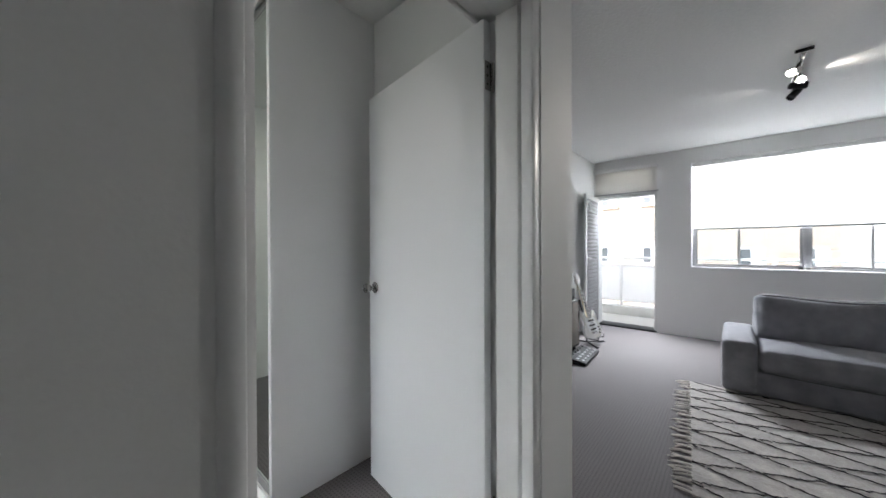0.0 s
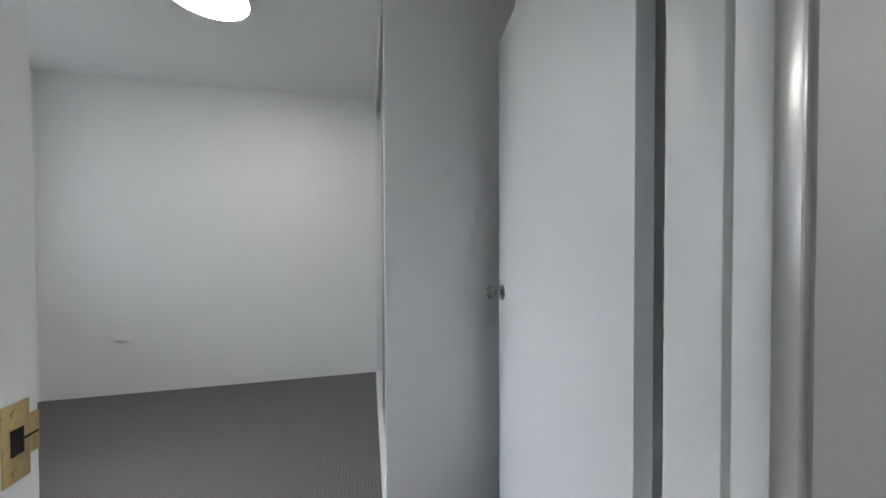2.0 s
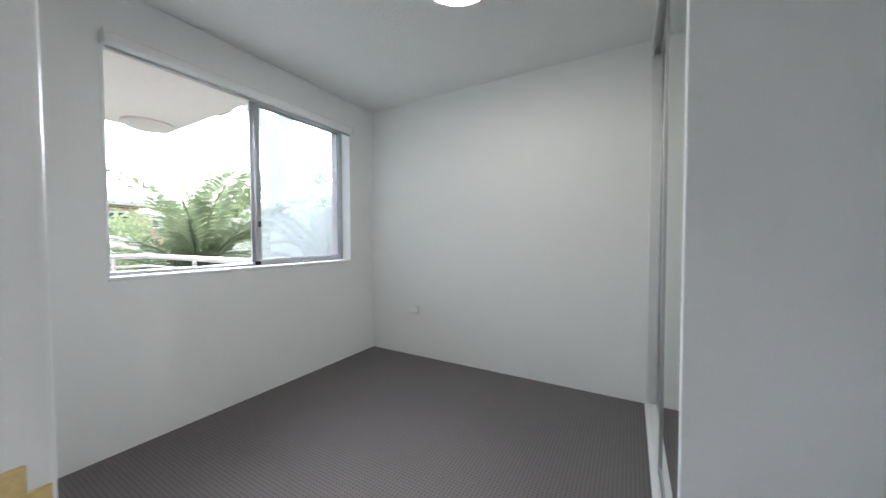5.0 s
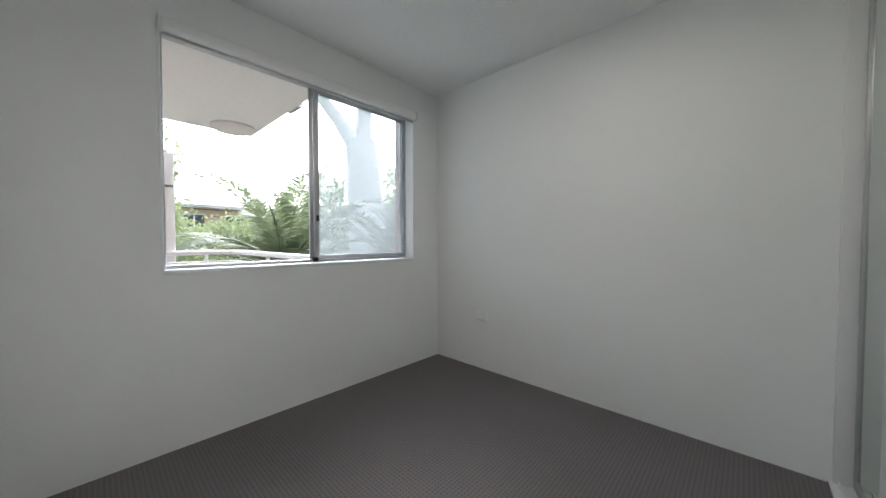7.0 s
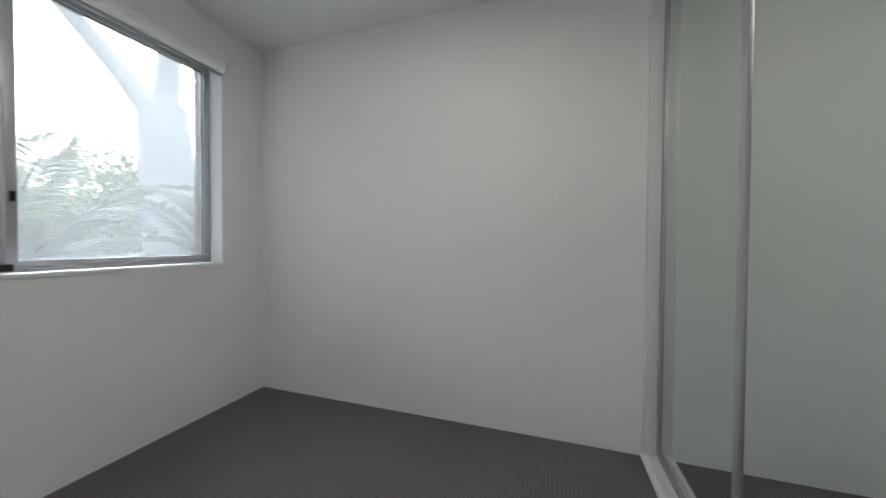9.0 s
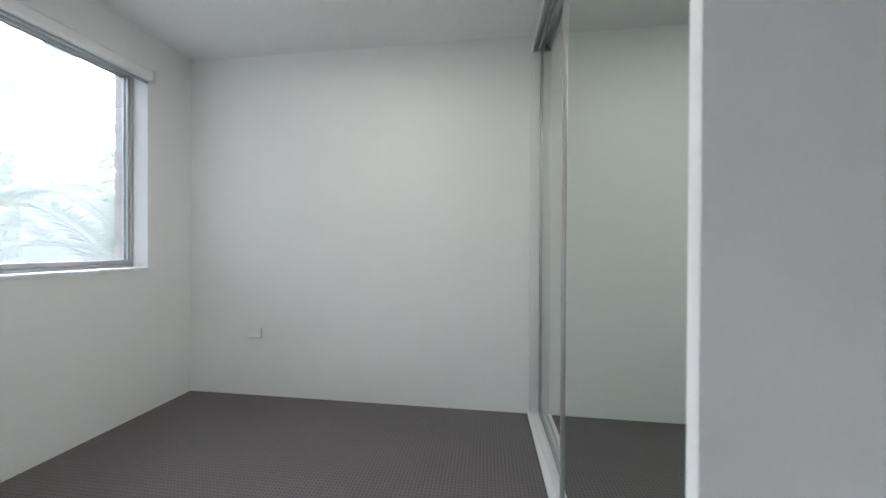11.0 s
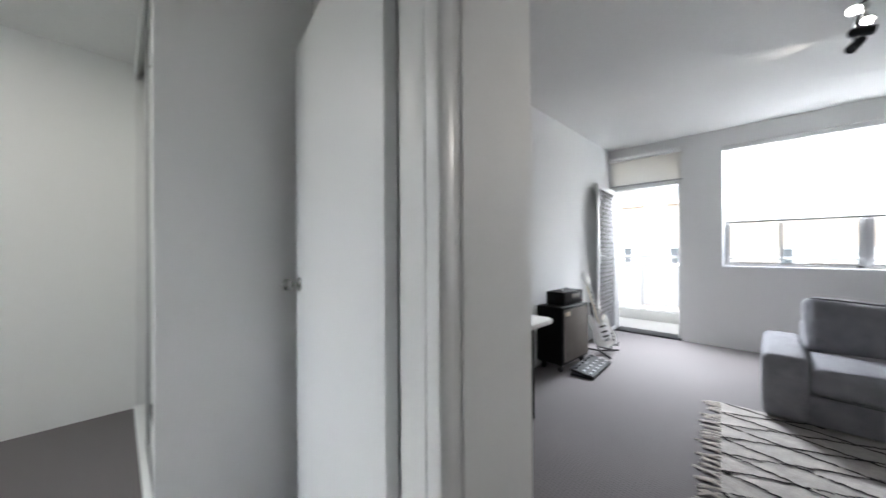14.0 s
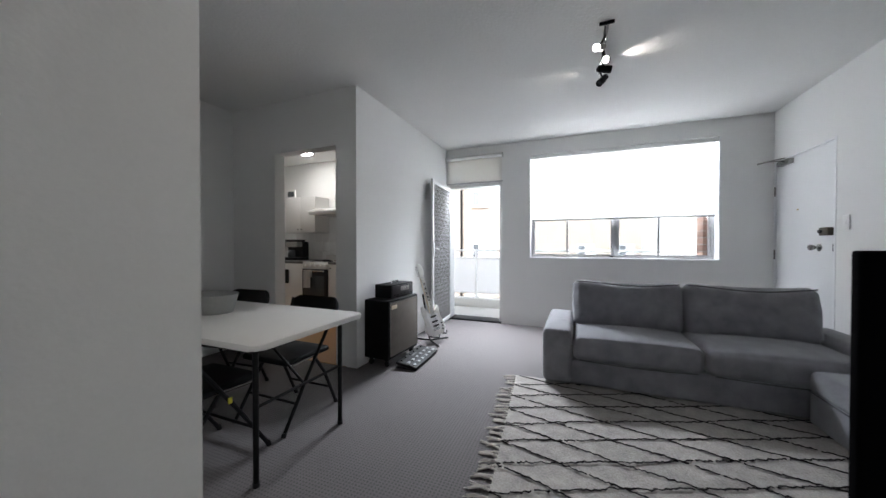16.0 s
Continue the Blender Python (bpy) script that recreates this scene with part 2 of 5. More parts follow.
PLASTIC = material("white_plastic", (0.88, 0.88, 0.87), 0.35, spread=0.015, fine=90)
LAMINATE = material("white_laminate", (0.80, 0.79, 0.77), 0.35, spread=0.02, scale=3, fine=90)
TABLE_TOP = material("off_white_moulded_plastic", (0.66, 0.64, 0.61), 0.45, spread=0.04, scale=5, fine=260, bump=0.25)
BOWL = material("grey_felt_basket", (0.42, 0.42, 0.41), 0.9, spread=0.12, scale=20, fine=160, bump=0.4)
BLIND = blind_material("white_blind_fabric", (0.86, 0.86, 0.86), 0.45)
CREAM_BLIND = blind_material("cream_blind_fabric", (0.85, 0.83, 0.80), 0.6)
GLASS = pane_material("clear_glass", 0.0)
HAZY = pane_material("hazy_glass", 0.17)
FROST = blind_material("white_obscure_glass", (0.93, 0.93, 0.93), 0.6)
RED_BRICK = varied(material("red_brown_brick", (0.36, 0.22, 0.17), 0.9, spread=0.2, scale=14, fine=90, bump=0.6), 0.22)
MORTAR = material("grey_mortar", (0.42, 0.40, 0.37), 0.95, spread=0.1, fine=120, bump=0.4)
CREAM_BRICK = brick_material("cream_brickwork", (0.235, 0.195, 0.16), (0.20, 0.163, 0.132), (0.245, 0.21, 0.18))
TAN = material("tan_brick_sill", (0.55, 0.42, 0.30), 0.85, spread=0.15, fine=60)
RENDER = material("white_render", (0.74, 0.73, 0.70), 0.85, spread=0.05, scale=1, fine=40, bump=0.2)
CONCRETE = material("pale_concrete", (0.52, 0.51, 0.48), 0.85, spread=0.1, scale=2, fine=70, bump=0.3)
BALCONY_TILE = material("pale_balcony_coating", (0.50, 0.48, 0.44), 0.7, spread=0.08, scale=3, fine=60)
DARK_GLASS = material("dark_window_glass", (0.06, 0.065, 0.07), 0.08, spread=0.2, scale=0.7)
ROOF = material("grey_roof_tile", (0.25, 0.24, 0.24), 0.8, spread=0.2, scale=2, fine=30)
GROUND = material("suburban_ground", (0.10, 0.12, 0.07), 0.95, spread=0.4, scale=0.15, fine=4, mix=(0.12, 0.11, 0.10))
FROND = leafy(material("palm_leaf", (0.23, 0.27, 0.16), 0.5, spread=0.35, scale=3, fine=20, mix=(0.12, 0.155, 0.08)), 0.4)
LEAF = leafy(material("tree_leaf", (0.33, 0.38, 0.20), 0.6, spread=0.3, scale=2, fine=15, mix=(0.17, 0.22, 0.10)), 0.4)
PALE_BARK = material("pale_smooth_bark", (0.86, 0.85, 0.84), 0.8, spread=0.15, scale=2, fine=30, bump=0.3)
BARK = material("bark", (0.14, 0.11, 0.08), 0.95, spread=0.35, scale=6, fine=50, bump=0.8)
GUITAR_WHITE = material("white_guitar_lacquer", (0.80, 0.79, 0.75), 0.15, spread=0.02, coat=0.6)
MAPLE = material("pale_maple", (0.68, 0.58, 0.42), 0.35, spread=0.12, scale=12, fine=80)
COOKER = material("white_stove_enamel", (0.78, 0.77, 0.74), 0.25, spread=0.02)
STONE_TOP = material("dark_speckled_worktop", (0.13, 0.12, 0.115), 0.35, spread=0.35, scale=30, fine=220)
TOWEL = material("white_cotton_towel", (0.72, 0.71, 0.69), 0.95, spread=0.06, scale=15, fine=260, bump=0.5)
YELLOW = material("yellow_tag", (0.70, 0.65, 0.05), 0.6, spread=0.1)
LED = lamp_material("led_diffuser", (1.0, 0.925, 0.80), 3.3)
LED_WARM = lamp_material("warm_led_diffuser", (1.0, 0.93, 0.83), 12.0)
BULB = lamp_material("lit_spot_lens", (1.0, 0.94, 0.85), 11.0)


# ---- builders ----
def thing(name, at=(0, 0, 0), label="", category="", group="", kind="", turn=0.0):
    ob = new(name)
    ob.matrix_world = pose(*at, 0, 0, turn)
    ob.empty_display_size = 0.1
    return tagged(ob, label, category, group, kind)


def mesh_of(name, bm, mat):
    bmesh.ops.recalc_face_normals(bm, faces=bm.faces)
    me = bpy.data.meshes.new(name)
    bm.to_mesh(me)
    bm.free()
    for m in mat if isinstance(mat, (list, tuple)) else (mat,):
        me.materials.append(m)
    return me


def smooth(me, degrees=40):
    me.shade_smooth()
    me.set_sharp_from_angle(angle=radians(degrees))
    return me


def part(name, bm, mat, parent, label="", kind=""):
    """One mesh under a thing or a part, in the thing's own coordinates."""
    ob = new(name, smooth(mesh_of(name, bm, mat)))
    ob.parent = parent
    return tagged(ob, label, "", "", kind)


def solid(name, bm, mat, label="", category="", group="", kind=""):
    ob = new(name, smooth(mesh_of(name, bm, mat)))
    return tagged(ob, label, category, group, kind)


def B():
    return bmesh.new()


def box(bm, x0, x1, y0, y1, z0, z1, bevel=0.0, m=None):
    """A box, its edges bevelled where asked."""
    made = bmesh.ops.create_cube(bm, size=1)["verts"]
    t = Matrix.Translation(((x0 + x1) / 2, (y0 + y1) / 2, (z0 + z1) / 2)) @ Matrix.Diagonal((abs(x1 - x0), abs(y1 - y0), abs(z1 - z0), 1))
    bmesh.ops.transform(bm, matrix=(m @ t) if m else t, verts=made)
    if bevel:
        edges = list({e for v in made for e in v.link_edges})
        bmesh.ops.bevel(bm, geom=edges, offset=bevel, segments=2, profile=0.5, affect="EDGES")
    return bm


def rod(bm, a, b, r, seg=12, r2=None):
    a, b = Vector(a), Vector(b)
    d = b - a
    m = Matrix.Translation((a + b) / 2) @ d.to_track_quat("Z", "Y").to_matrix().to_4x4()
    bmesh.ops.create_cone(bm, cap_ends=True, segments=seg, radius1=r, radius2=r if r2 is None else r2, depth=d.length, matrix=m)
    return bm


def tube(bm, points, r, seg=8):
    """A bent tube through the points."""
    pts = [Vector(p) for p in points]
    rings = []
    for i, p in enumerate(pts):
        d = (pts[min(i + 1, len(pts) - 1)] - pts[max(i - 1, 0)]).normalized()
        side = d.cross(Vector((0, 0, 1)))
        side = (side if side.length > 1e-3 else d.cross(Vector((0, 1, 0)))).normalized()
        up = side.cross(d)
        rr = r[i] if isinstance(r, (list, tuple)) else r
        rings.append([bm.verts.new(p + rr * (math.cos(2 * math.pi * k / seg) * side + math.sin(2 * math.pi * k / seg) * up)) for k in range(seg)])
    for a, b in zip(rings, rings[1:]):
        for k in range(seg):
            bm.faces.new((a[k], a[(k + 1) % seg], b[(k + 1) % seg], b[k]))
    bm.faces.new(rings[0]), bm.faces.new(rings[-1])
    return bm


def lathe(bm, profile, m=None, seg=24):
    """A turned shape from (radius, height) pairs about z."""
    m = m or Matrix()
    rings = [[bm.verts.new(m @ Vector((r * math.cos(2 * math.pi * k / seg), r * math.sin(2 * math.pi * k / seg), z))) for k in range(seg)] for r, z in profile]
    for a, b in zip(rings, rings[1:]):
        for k in range(seg):
            bm.faces.new((a[k], a[(k + 1) % seg], b[(k + 1) % seg], b[k]))
    bm.faces.new(rings[0]), bm.faces.new(rings[-1])
    return bm


def pillow(bm, lo, hi, r, puff=(0, 0, 0), n=4, inner=8, wrinkle=0.0, seed=0.0):
    """A padded block: rounded edges, faces that swell."""
    c = [(a + b) / 2 for a, b in zip(lo, hi)]
    h = [(b - a) / 2 for a, b in zip(lo, hi)]
    r = min(r, *[v * 0.98 for v in h])
    axes = []
    for k in range(3):
        edge = [-h[k] + r * i / n for i in range(n)]
        mid = [-(h[k] - r) + 2 * (h[k] - r) * i / inner for i in range(inner + 1)]
        axes.append(edge + mid + [-v for v in reversed(edge)])
    cache = {}

    def vert(p):
        key = tuple(round(v, 5) for v in p)
        if key not in cache:
            core = Vector([max(-(h[k] - r), min(h[k] - r, p[k])) for k in range(3)])
            d = Vector(p) - core
            q = core + (d.normalized() * r if d.length > 1e-9 else d)
            u = [p[k] / h[k] for k in range(3)]
            for k in range(3):
                i, j = (k + 1) % 3, (k + 2) % 3
                q[k] += puff[k] * max(0, 1 - u[i] ** 2) * max(0, 1 - u[j] ** 2) * (u[k] ** 3)
            if wrinkle:
                s = noise.noise(Vector((q.x * 5 + seed, q.y * 5, q.z * 5))) + 0.5 * noise.noise(Vector((q.x * 13, q.y * 13 + seed, q.z * 13)))
                q += q.normalized() * wrinkle * s
            cache[key] = bm.verts.new(q + Vector(c))
        return cache[key]

    for k in range(3):
        i, j = (k + 1) % 3, (k + 2) % 3
        for sign in (-1, 1):
            for a0, a1 in zip(axes[i], axes[i][1:]):
                for b0, b1 in zip(axes[j], axes[j][1:]):
                    quad = []
                    for a, b in ((a0, b0), (a1, b0), (a1, b1), (a0, b1)):
                        p = [0, 0, 0]
                        p[k], p[i], p[j] = sign * h[k], a, b
                        quad.append(vert(p))
                    if len(set(quad)) == 4:
                        bm.faces.new(quad)
    return bm


def outline(bm, pts, z0, z1, m=None, bevel=0.0):
    """A flat outline in x, y raised from z0 to z1."""
    m = m or Matrix()
    low = [bm.verts.new(m @ Vector((x, y, z0))) for x, y in pts]
    high = [bm.verts.new(m @ Vector((x, y, z1))) for x, y in pts]
    k = len(pts)
    caps = [bm.faces.new(low[::-1]), bm.faces.new(high)]
    for i in range(k):
        bm.faces.new((low[i], low[(i + 1) % k], high[(i + 1) % k], high[i]))
    if bevel:
        bmesh.ops.bevel(bm, geom=[e for f in caps for e in f.edges], offset=bevel, segments=2, profile=0.5, affect="EDGES")
    return bm


# ---- the large structure ----
H = 2.585           # ceiling height
solid("floor", box(B(), -1.77, 5.81, -2.1, 3.48, -0.12, 0), CARPET, "dark grey loop-pile carpet with a fine dotted pattern", "floor", kind="structure")
solid("floor_kitchen", box(B(), 3.58, 5.62, 1.88, 4.95, -0.12, 0.006), TIMBER, "warm brown timber kitchen floor", "floor", kind="structure")
solid("ceiling", box(B(), -2.3, 6.05, -2.25, 5.1, H, H + 0.16), CEILING, "white ceiling with a rough sprayed texture", "ceiling", kind="structure")


def wall(name, *boxes):
    bm = B()
    for b in boxes:
        box(bm, *b)
    solid(name, bm, PAINT, "white painted rendered wall", "wall", kind="structure")


WALL_LOW = -0.12
wall("wall_hall_north", (-1.32, 0.335, 0.568, 0.775, WALL_LOW, H), (0.335, 1.250, 0.568, 0.775, 2.085, H), (1.250, 1.527, 0.568, 0.775, WALL_LOW, H))
wall("wall_bedroom_south", (-1.77, -1.32, 0.575, 0.775, WALL_LOW, H))
wall("wall_bedroom_dining", (1.42, 1.527, 0.775, 3.48, WALL_LOW, H))
wall("wall_bedroom_north", (-2.0, 1.527, 3.48, 3.66, WALL_LOW, H))
wall("wall_dining_north", (1.527, 3.58, 3.40, 3.66, WALL_LOW, H))
wall("wall_bedroom_window", (-1.935, -1.77, 0.575, 1.36, WALL_LOW, H), (-1.935, -1.77, 3.158, 3.48, WALL_LOW, H), (-1.935, -1.77, 1.36, 3.158, WALL_LOW, 0.985), (-1.935, -1.77, 1.36, 3.158, 2.335, H))
wall("wall_kitchen_west", (3.58, 3.70, 1.88, 1.995, WALL_LOW, H), (3.58, 3.70, 2.775, 4.95, WALL_LOW, H), (3.58, 3.70, 1.995, 2.775, 2.068, H))
wall("wall_living_north", (3.58, 5.81, 1.76, 1.88, WALL_LOW, H))
wall("wall_kitchen_east", (5.62, 5.81, 1.88, 4.95, WALL_LOW, H))
wall("wall_kitchen_north", (3.58, 5.81, 4.95, 5.1, WALL_LOW, H))
wall("wall_living_window", (5.81, 6.05, -2.25, -1.632, WALL_LOW, H), (5.81, 6.05, 0.515, 0.905, WALL_LOW, H), (5.81, 6.05, 1.725, 5.1, WALL_LOW, H),
     (5.81, 6.05, -1.632, 0.515, WALL_LOW, 0.956), (5.81, 6.05, -1.632, 0.515, 2.385, H), (5.81, 6.05, 0.905, 1.725, 2.43, H))
wall("wall_living_south", (1.58, 4.88, -2.25, -2.1, WALL_LOW, H), (5.80, 5.81, -2.25, -2.1, WALL_LOW, H), (4.88, 5.80, -2.25, -2.1, 2.04, H))
wall("wall_living_west", (1.58, 1.70, -2.1, -0.525, WALL_LOW, H))
wall("wall_hall_south", (-1.32, 1.58, -0.66, -0.525, WALL_LOW, H))
wall("wall_hall_west", (-1.45, -1.32, -0.66, 0.575, WALL_LOW, H))

# bedroom door frame
frame_1 = thing("door_frame", (0.36, 0.68, 0), "white gloss painted timber door frame with a brass strike plate", "door frame", kind="structure")


def fp(name, bm, mat, label=""):
    bm.transform(Matrix.Translation((-0.36, -0.68, 0)))
    return part(name, bm, mat, frame_1, label)


fp("jamb", box(B(), 0.335, 0.366, 0.572, 0.793, 0, 2.0595, 0.004), JAMB)
fp("jamb", box(B(), 1.224, 1.251, 0.572, 0.788, 0, 2.075, 0.003), JAMB)
fp("head_jamb", box(B(), 0.335, 1.251, 0.572, 0.788, 2.06, 2.088, 0.003), JAMB)
fp("door_stop", box(B(), 0.366, 0.397, 0.613, 0.656, 0, 2.06, 0.004), JAMB)
fp("door_stop", box(B(), 1.186, 1.224, 0.620, 0.704, 0, 2.06, 0.003), JAMB)
fp("door_stop", box(B(), 0.397, 1.186, 0.620, 0.704, 2.040, 2.06, 0.003), JAMB)
for y0, y1 in ((0.558, 0.600), (0.777, 0.793)):
    if y0 > 0.7:
        fp("architrave", box(B(), 0.290, 0.334, y0, y1, 0, 2.13, 0.004), JAMB)
    else:
        fp("architrave", outline(B(), [(0.335, 0.566), (0.340, 0.562), (0.359, 0.560), (0.366, 0.562), (0.369, 0.567), (0.369, 0.600), (0.335, 0.600)], 0, 2.13), JAMB, "rounded timber moulding")
    fp("architrave", box(B(), 1.169 if y0 < 0.7 else 1.226, 1.214 if y0 < 0.7 else 1.275, y0, y1, 0, 2.13, 0.007), JAMB)
    fp("architrave", box(B(), 0.378 if y0 < 0.7 else 0.367, 1.168 if y0 < 0.7 else 1.225, y0, y1, 2.050, 2.13, 0.007), JAMB)
plate = fp("strike_plate", box(box(B(), 0.3655, 0.368, 0.749, 0.779, 0.962, 1.051, 0.0008), 0.3655, 0.368, 0.779, 0.790, 0.985, 1.032, 0.0008), BRASS, "tarnished brass strike plate")
# solid dark block on the plate, painted as the shade of a hole
bm = box(box(B(), 0.3675, 0.3688, 0.757, 0.771, 0.992, 1.022), 0.3675, 0.3686, 0.771, 0.788, 1.006, 1.0085)
bm.transform(Matrix.Translation((-0.36, -0.68, 0)))
part("latch_hole", bm, DARK, plate)
for z in (0.973, 1.040):
    bm = rod(B(), (0.3675, 0.762, z), (0.3695, 0.762, z), 0.0045)
    bm.transform(Matrix.Translation((-0.36, -0.68, 0)))
    part("screw", bm, BRASS, plate)

# bedroom door, standing open; local: hinge at the origin, leaf along +y, its face to -x
door_1 = thing("door_1", (1.170, 0.742, 0.0), "white painted flush door standing open, with a round metal knob", "door", kind="structure", turn=-7.6)
part("leaf", box(B(), 0, 0.035, 0.0, 0.826, 0.012, 2.045, 0.003), GLOSS, door_1)


def knob_set(parent, x, y, z, way=-1.0, scale=1.0):
    """A round knob with its rose, standing out along x."""
    m = Matrix.Translation((x, y, z)) @ pose(0, 0, 0, 0, 90 * way, 0) @ Matrix.Scale(scale, 4)
    k = part("door_knob", lathe(B(), [(0.011, 0.004), (0.011, 0.028), (0.020, 0.036), (0.0255, 0.048), (0.0265, 0.060), (0.022, 0.068), (0.012, 0.071)], m), SILVER, parent, "brushed metal knob")
    part("rose", lathe(B(), [(0.033, 0.0), (0.033, 0.003), (0.028, 0.008), (0.013, 0.010)], m), SILVER, k)
    part("snib", lathe(B(), [(0.005, 0.070), (0.005, 0.080), (0.003, 0.082)], m, 12), CHROME, k)


knob_set(door_1, 0.0, 0.768, 1.036, scale=0.9)
knob_set(door_1, 0.035, 0.768, 1.036, 1.0, 0.9)
for z in (0.25, 1.80):
    hinge = part("hinge", rod(B(), (0.043, -0.006, z), (0.043, -0.006, z + 0.1), 0.006), SILVER, door_1, "painted steel butt hinge")
    part("hinge_leaf", box(B(), 0.004, 0.036, -0.004, -0.0005, z, z + 0.1, 0.0008), SILVER, hinge)
    for k in range(3):
        part("screw", rod(B(), (0.016, -0.0045, z + 0.02 + 0.03 * k), (0.016, -0.0035, z + 0.02 + 0.03 * k), 0.004), DARK, hinge)

# bedroom window: aluminium slider, its open half on the south side
win_1 = thing("window_1", (-1.870, 2.26, 0.985), "aluminium sliding window with one half slid open", "window", kind="structure")


def w1(name, bm, mat, parent=None, label=""):
    bm.transform(Matrix.Translation((1.87, -2.26, -0.985)))
    return part(name, bm, mat, parent or win_1, label)


w1("window_sill", box(B(), -1.875, -1.760, 1.362, 3.156, 0.970, 0.992, 0.003), GLOSS)
w1("reveal", box(B(), -1.870, -1.766, 1.361, 1.372, 0.99, 2.334), GLOSS)
w1("reveal", box(B(), -1.870, -1.766, 3.146, 3.157, 0.99, 2.334), GLOSS)
for name, b in (("frame_rail", (-1.940, -1.875, 1.372, 3.146, 0.985, 1.012)), ("frame_rail", (-1.940, -1.875, 1.372, 3.146, 2.30, 2.335)),
                ("frame_stile", (-1.940, -1.875, 1.372, 1.392, 1.012, 2.30)), ("frame_stile", (-1.940, -1.875, 3.131, 3.146, 1.012, 2.30))):
    w1(name, box(B(), *b, 0.003), ALU)
for x, y0, y1 in ((-1.898, 2.262, 3.136), (-1.925, 2.236, 3.133)):
    sash = w1("sash", box(box(box(box(B(), x - 0.010, x + 0.010, y0, y0 + 0.036, 1.014, 2.298, 0.002), x - 0.010, x + 0.010, y1 - 0.016, y1, 1.014, 2.298, 0.002),
                              x - 0.009, x + 0.009, y0 + 0.036, y1 - 0.016, 1.014, 1.040), x - 0.009, x + 0.009, y0 + 0.036, y1 - 0.016, 2.272, 2.298), ALU)
    pane = w1("pane", box(B(), x - 0.002, x + 0.002, y0 + 0.034, y1 - 0.014, 1.038, 2.274), HAZY, sash, "hazy sliding glass pane")
    pane.visible_shadow = False
catch = w1("catch", box(B(), -1.886, -1.870, 2.270, 2.288, 1.30, 1.345, 0.003), BLACK_PLASTIC, None, "black sash catch")
w1("roller", box(B(), -1.888, -1.862, 2.235, 2.275, 0.996, 1.026, 0.003), BLACK_PLASTIC)

blind_1 = thing("roller_blind", (-1.745, 2.26, 2.264), "white roller blind fully rolled up over the bedroom window", "blind")
part("headbox", pillow(B(), (-0.045, -0.893, -0.012), (0.028, 0.893, 0.062), 0.022, n=3, inner=2), PLASTIC, blind_1)
part("end_cap", box(B(), -0.046, 0.030, 0.893, 0.899, -0.014, 0.064, 0.002), WHITE_ALU, blind_1)
part("end_cap", box(B(), -0.046, 0.030, -0.899, -0.893, -0.014, 0.064, 0.002), WHITE_ALU, blind_1)
part("bottom_bar", box(B(), -0.020, -0.008, -0.88, 0.88, -0.030, -0.0125, 0.002), ALU, blind_1)

outlet = thing("power_outlet", (-1.22, 3.48, 0.479), "white double power point low on the bedroom wall", "power outlet")
part("plate", pillow(B(), (-0.058, -0.014, -0.036), (0.058, 0, 0.036), 0.003, n=2, inner=2), PLASTIC, outlet)
# thin grey strip: the shadow under the plate, put into the colour
part("underline_shade", box(B(), -0.054, 0.054, -0.004, 0, -0.041, -0.0365, 0.001), CONCRETE, outlet)
for x in (-0.028, 0.028):
    part("switch", box(B(), x - 0.007, x + 0.007, -0.0165, -0.013, 0.012, 0.028, 0.001), PLASTIC, outlet)
    for dx, dz in ((-0.007, -0.004), (0.007, -0.004), (0, -0.018)):
        part("pin_slot", box(B(), x + dx - 0.0012, x + dx + 0.0012, -0.0136, -0.0128, dz - 0.005, dz + 0.005), DARK, outlet)

# built-in wardrobe with mirrored sliding doors
robe = thing("wardrobe", (1.10, 2.6, 0), "built-in wardrobe with mirrored sliding doors and a white end panel", "wardrobe")


def wr(name, bm, mat, parent=None, label=""):
    bm.transform(Matrix.Translation((-1.10, -2.6, 0)))
    return part(name, bm, mat, parent or robe, label)


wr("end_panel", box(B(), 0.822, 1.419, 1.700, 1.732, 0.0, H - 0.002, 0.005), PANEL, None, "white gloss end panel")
wr("top_track", box(box(box(B(), 0.824, 0.93, 1.732, 3.479, 2.515, H - 0.002), 0.824, 0.834, 1.732, 3.479, 2.455, 2.515), 0.874, 0.880, 1.732, 3.479, 2.47, 2.515), WHITE_ALU)
wr("bottom_track", box(box(box(B(), 0.812, 0.93, 1.732, 3.479, 0.0, 0.018, 0.002), 0.838, 0.844, 1.732, 3.479, 0.018, 0.034), 0.876, 0.882, 1.732, 3.479, 0.018, 0.034), WHITE_ALU)
wr("wall_channel", box(B(), 0.824, 0.92, 3.455, 3.479, 0.018, 2.47, 0.002), WHITE_ALU)
for x, y0, y1 in ((0.856, 1.734, 2.65), (0.894, 2.55, 3.452)):
    d = wr("sliding_door", box(box(box(box(B(), x - 0.012, x + 0.014, y0, y0 + 0.030, 0.026, 2.465, 0.004), x - 0.012, x + 0.014, y1 - 0.030, y1, 0.026, 2.465, 0.004),
                                   x - 0.009, x + 0.012, y0 + 0.03, y1 - 0.03, 0.026, 0.070), x - 0.009, x + 0.012, y0 + 0.03, y1 - 0.03, 2.435, 2.465), ALU)
    wr("mirror", box(B(), x - 0.004, x + 0.004, y0 + 0.028, y1 - 0.028, 0.068, 2.437), MIRROR, d, "tall mirror panel")
wr("back_panel", box(B(), 1.40, 1.419, 1.732, 3.479, 0.0, H - 0.002), LAMINATE)

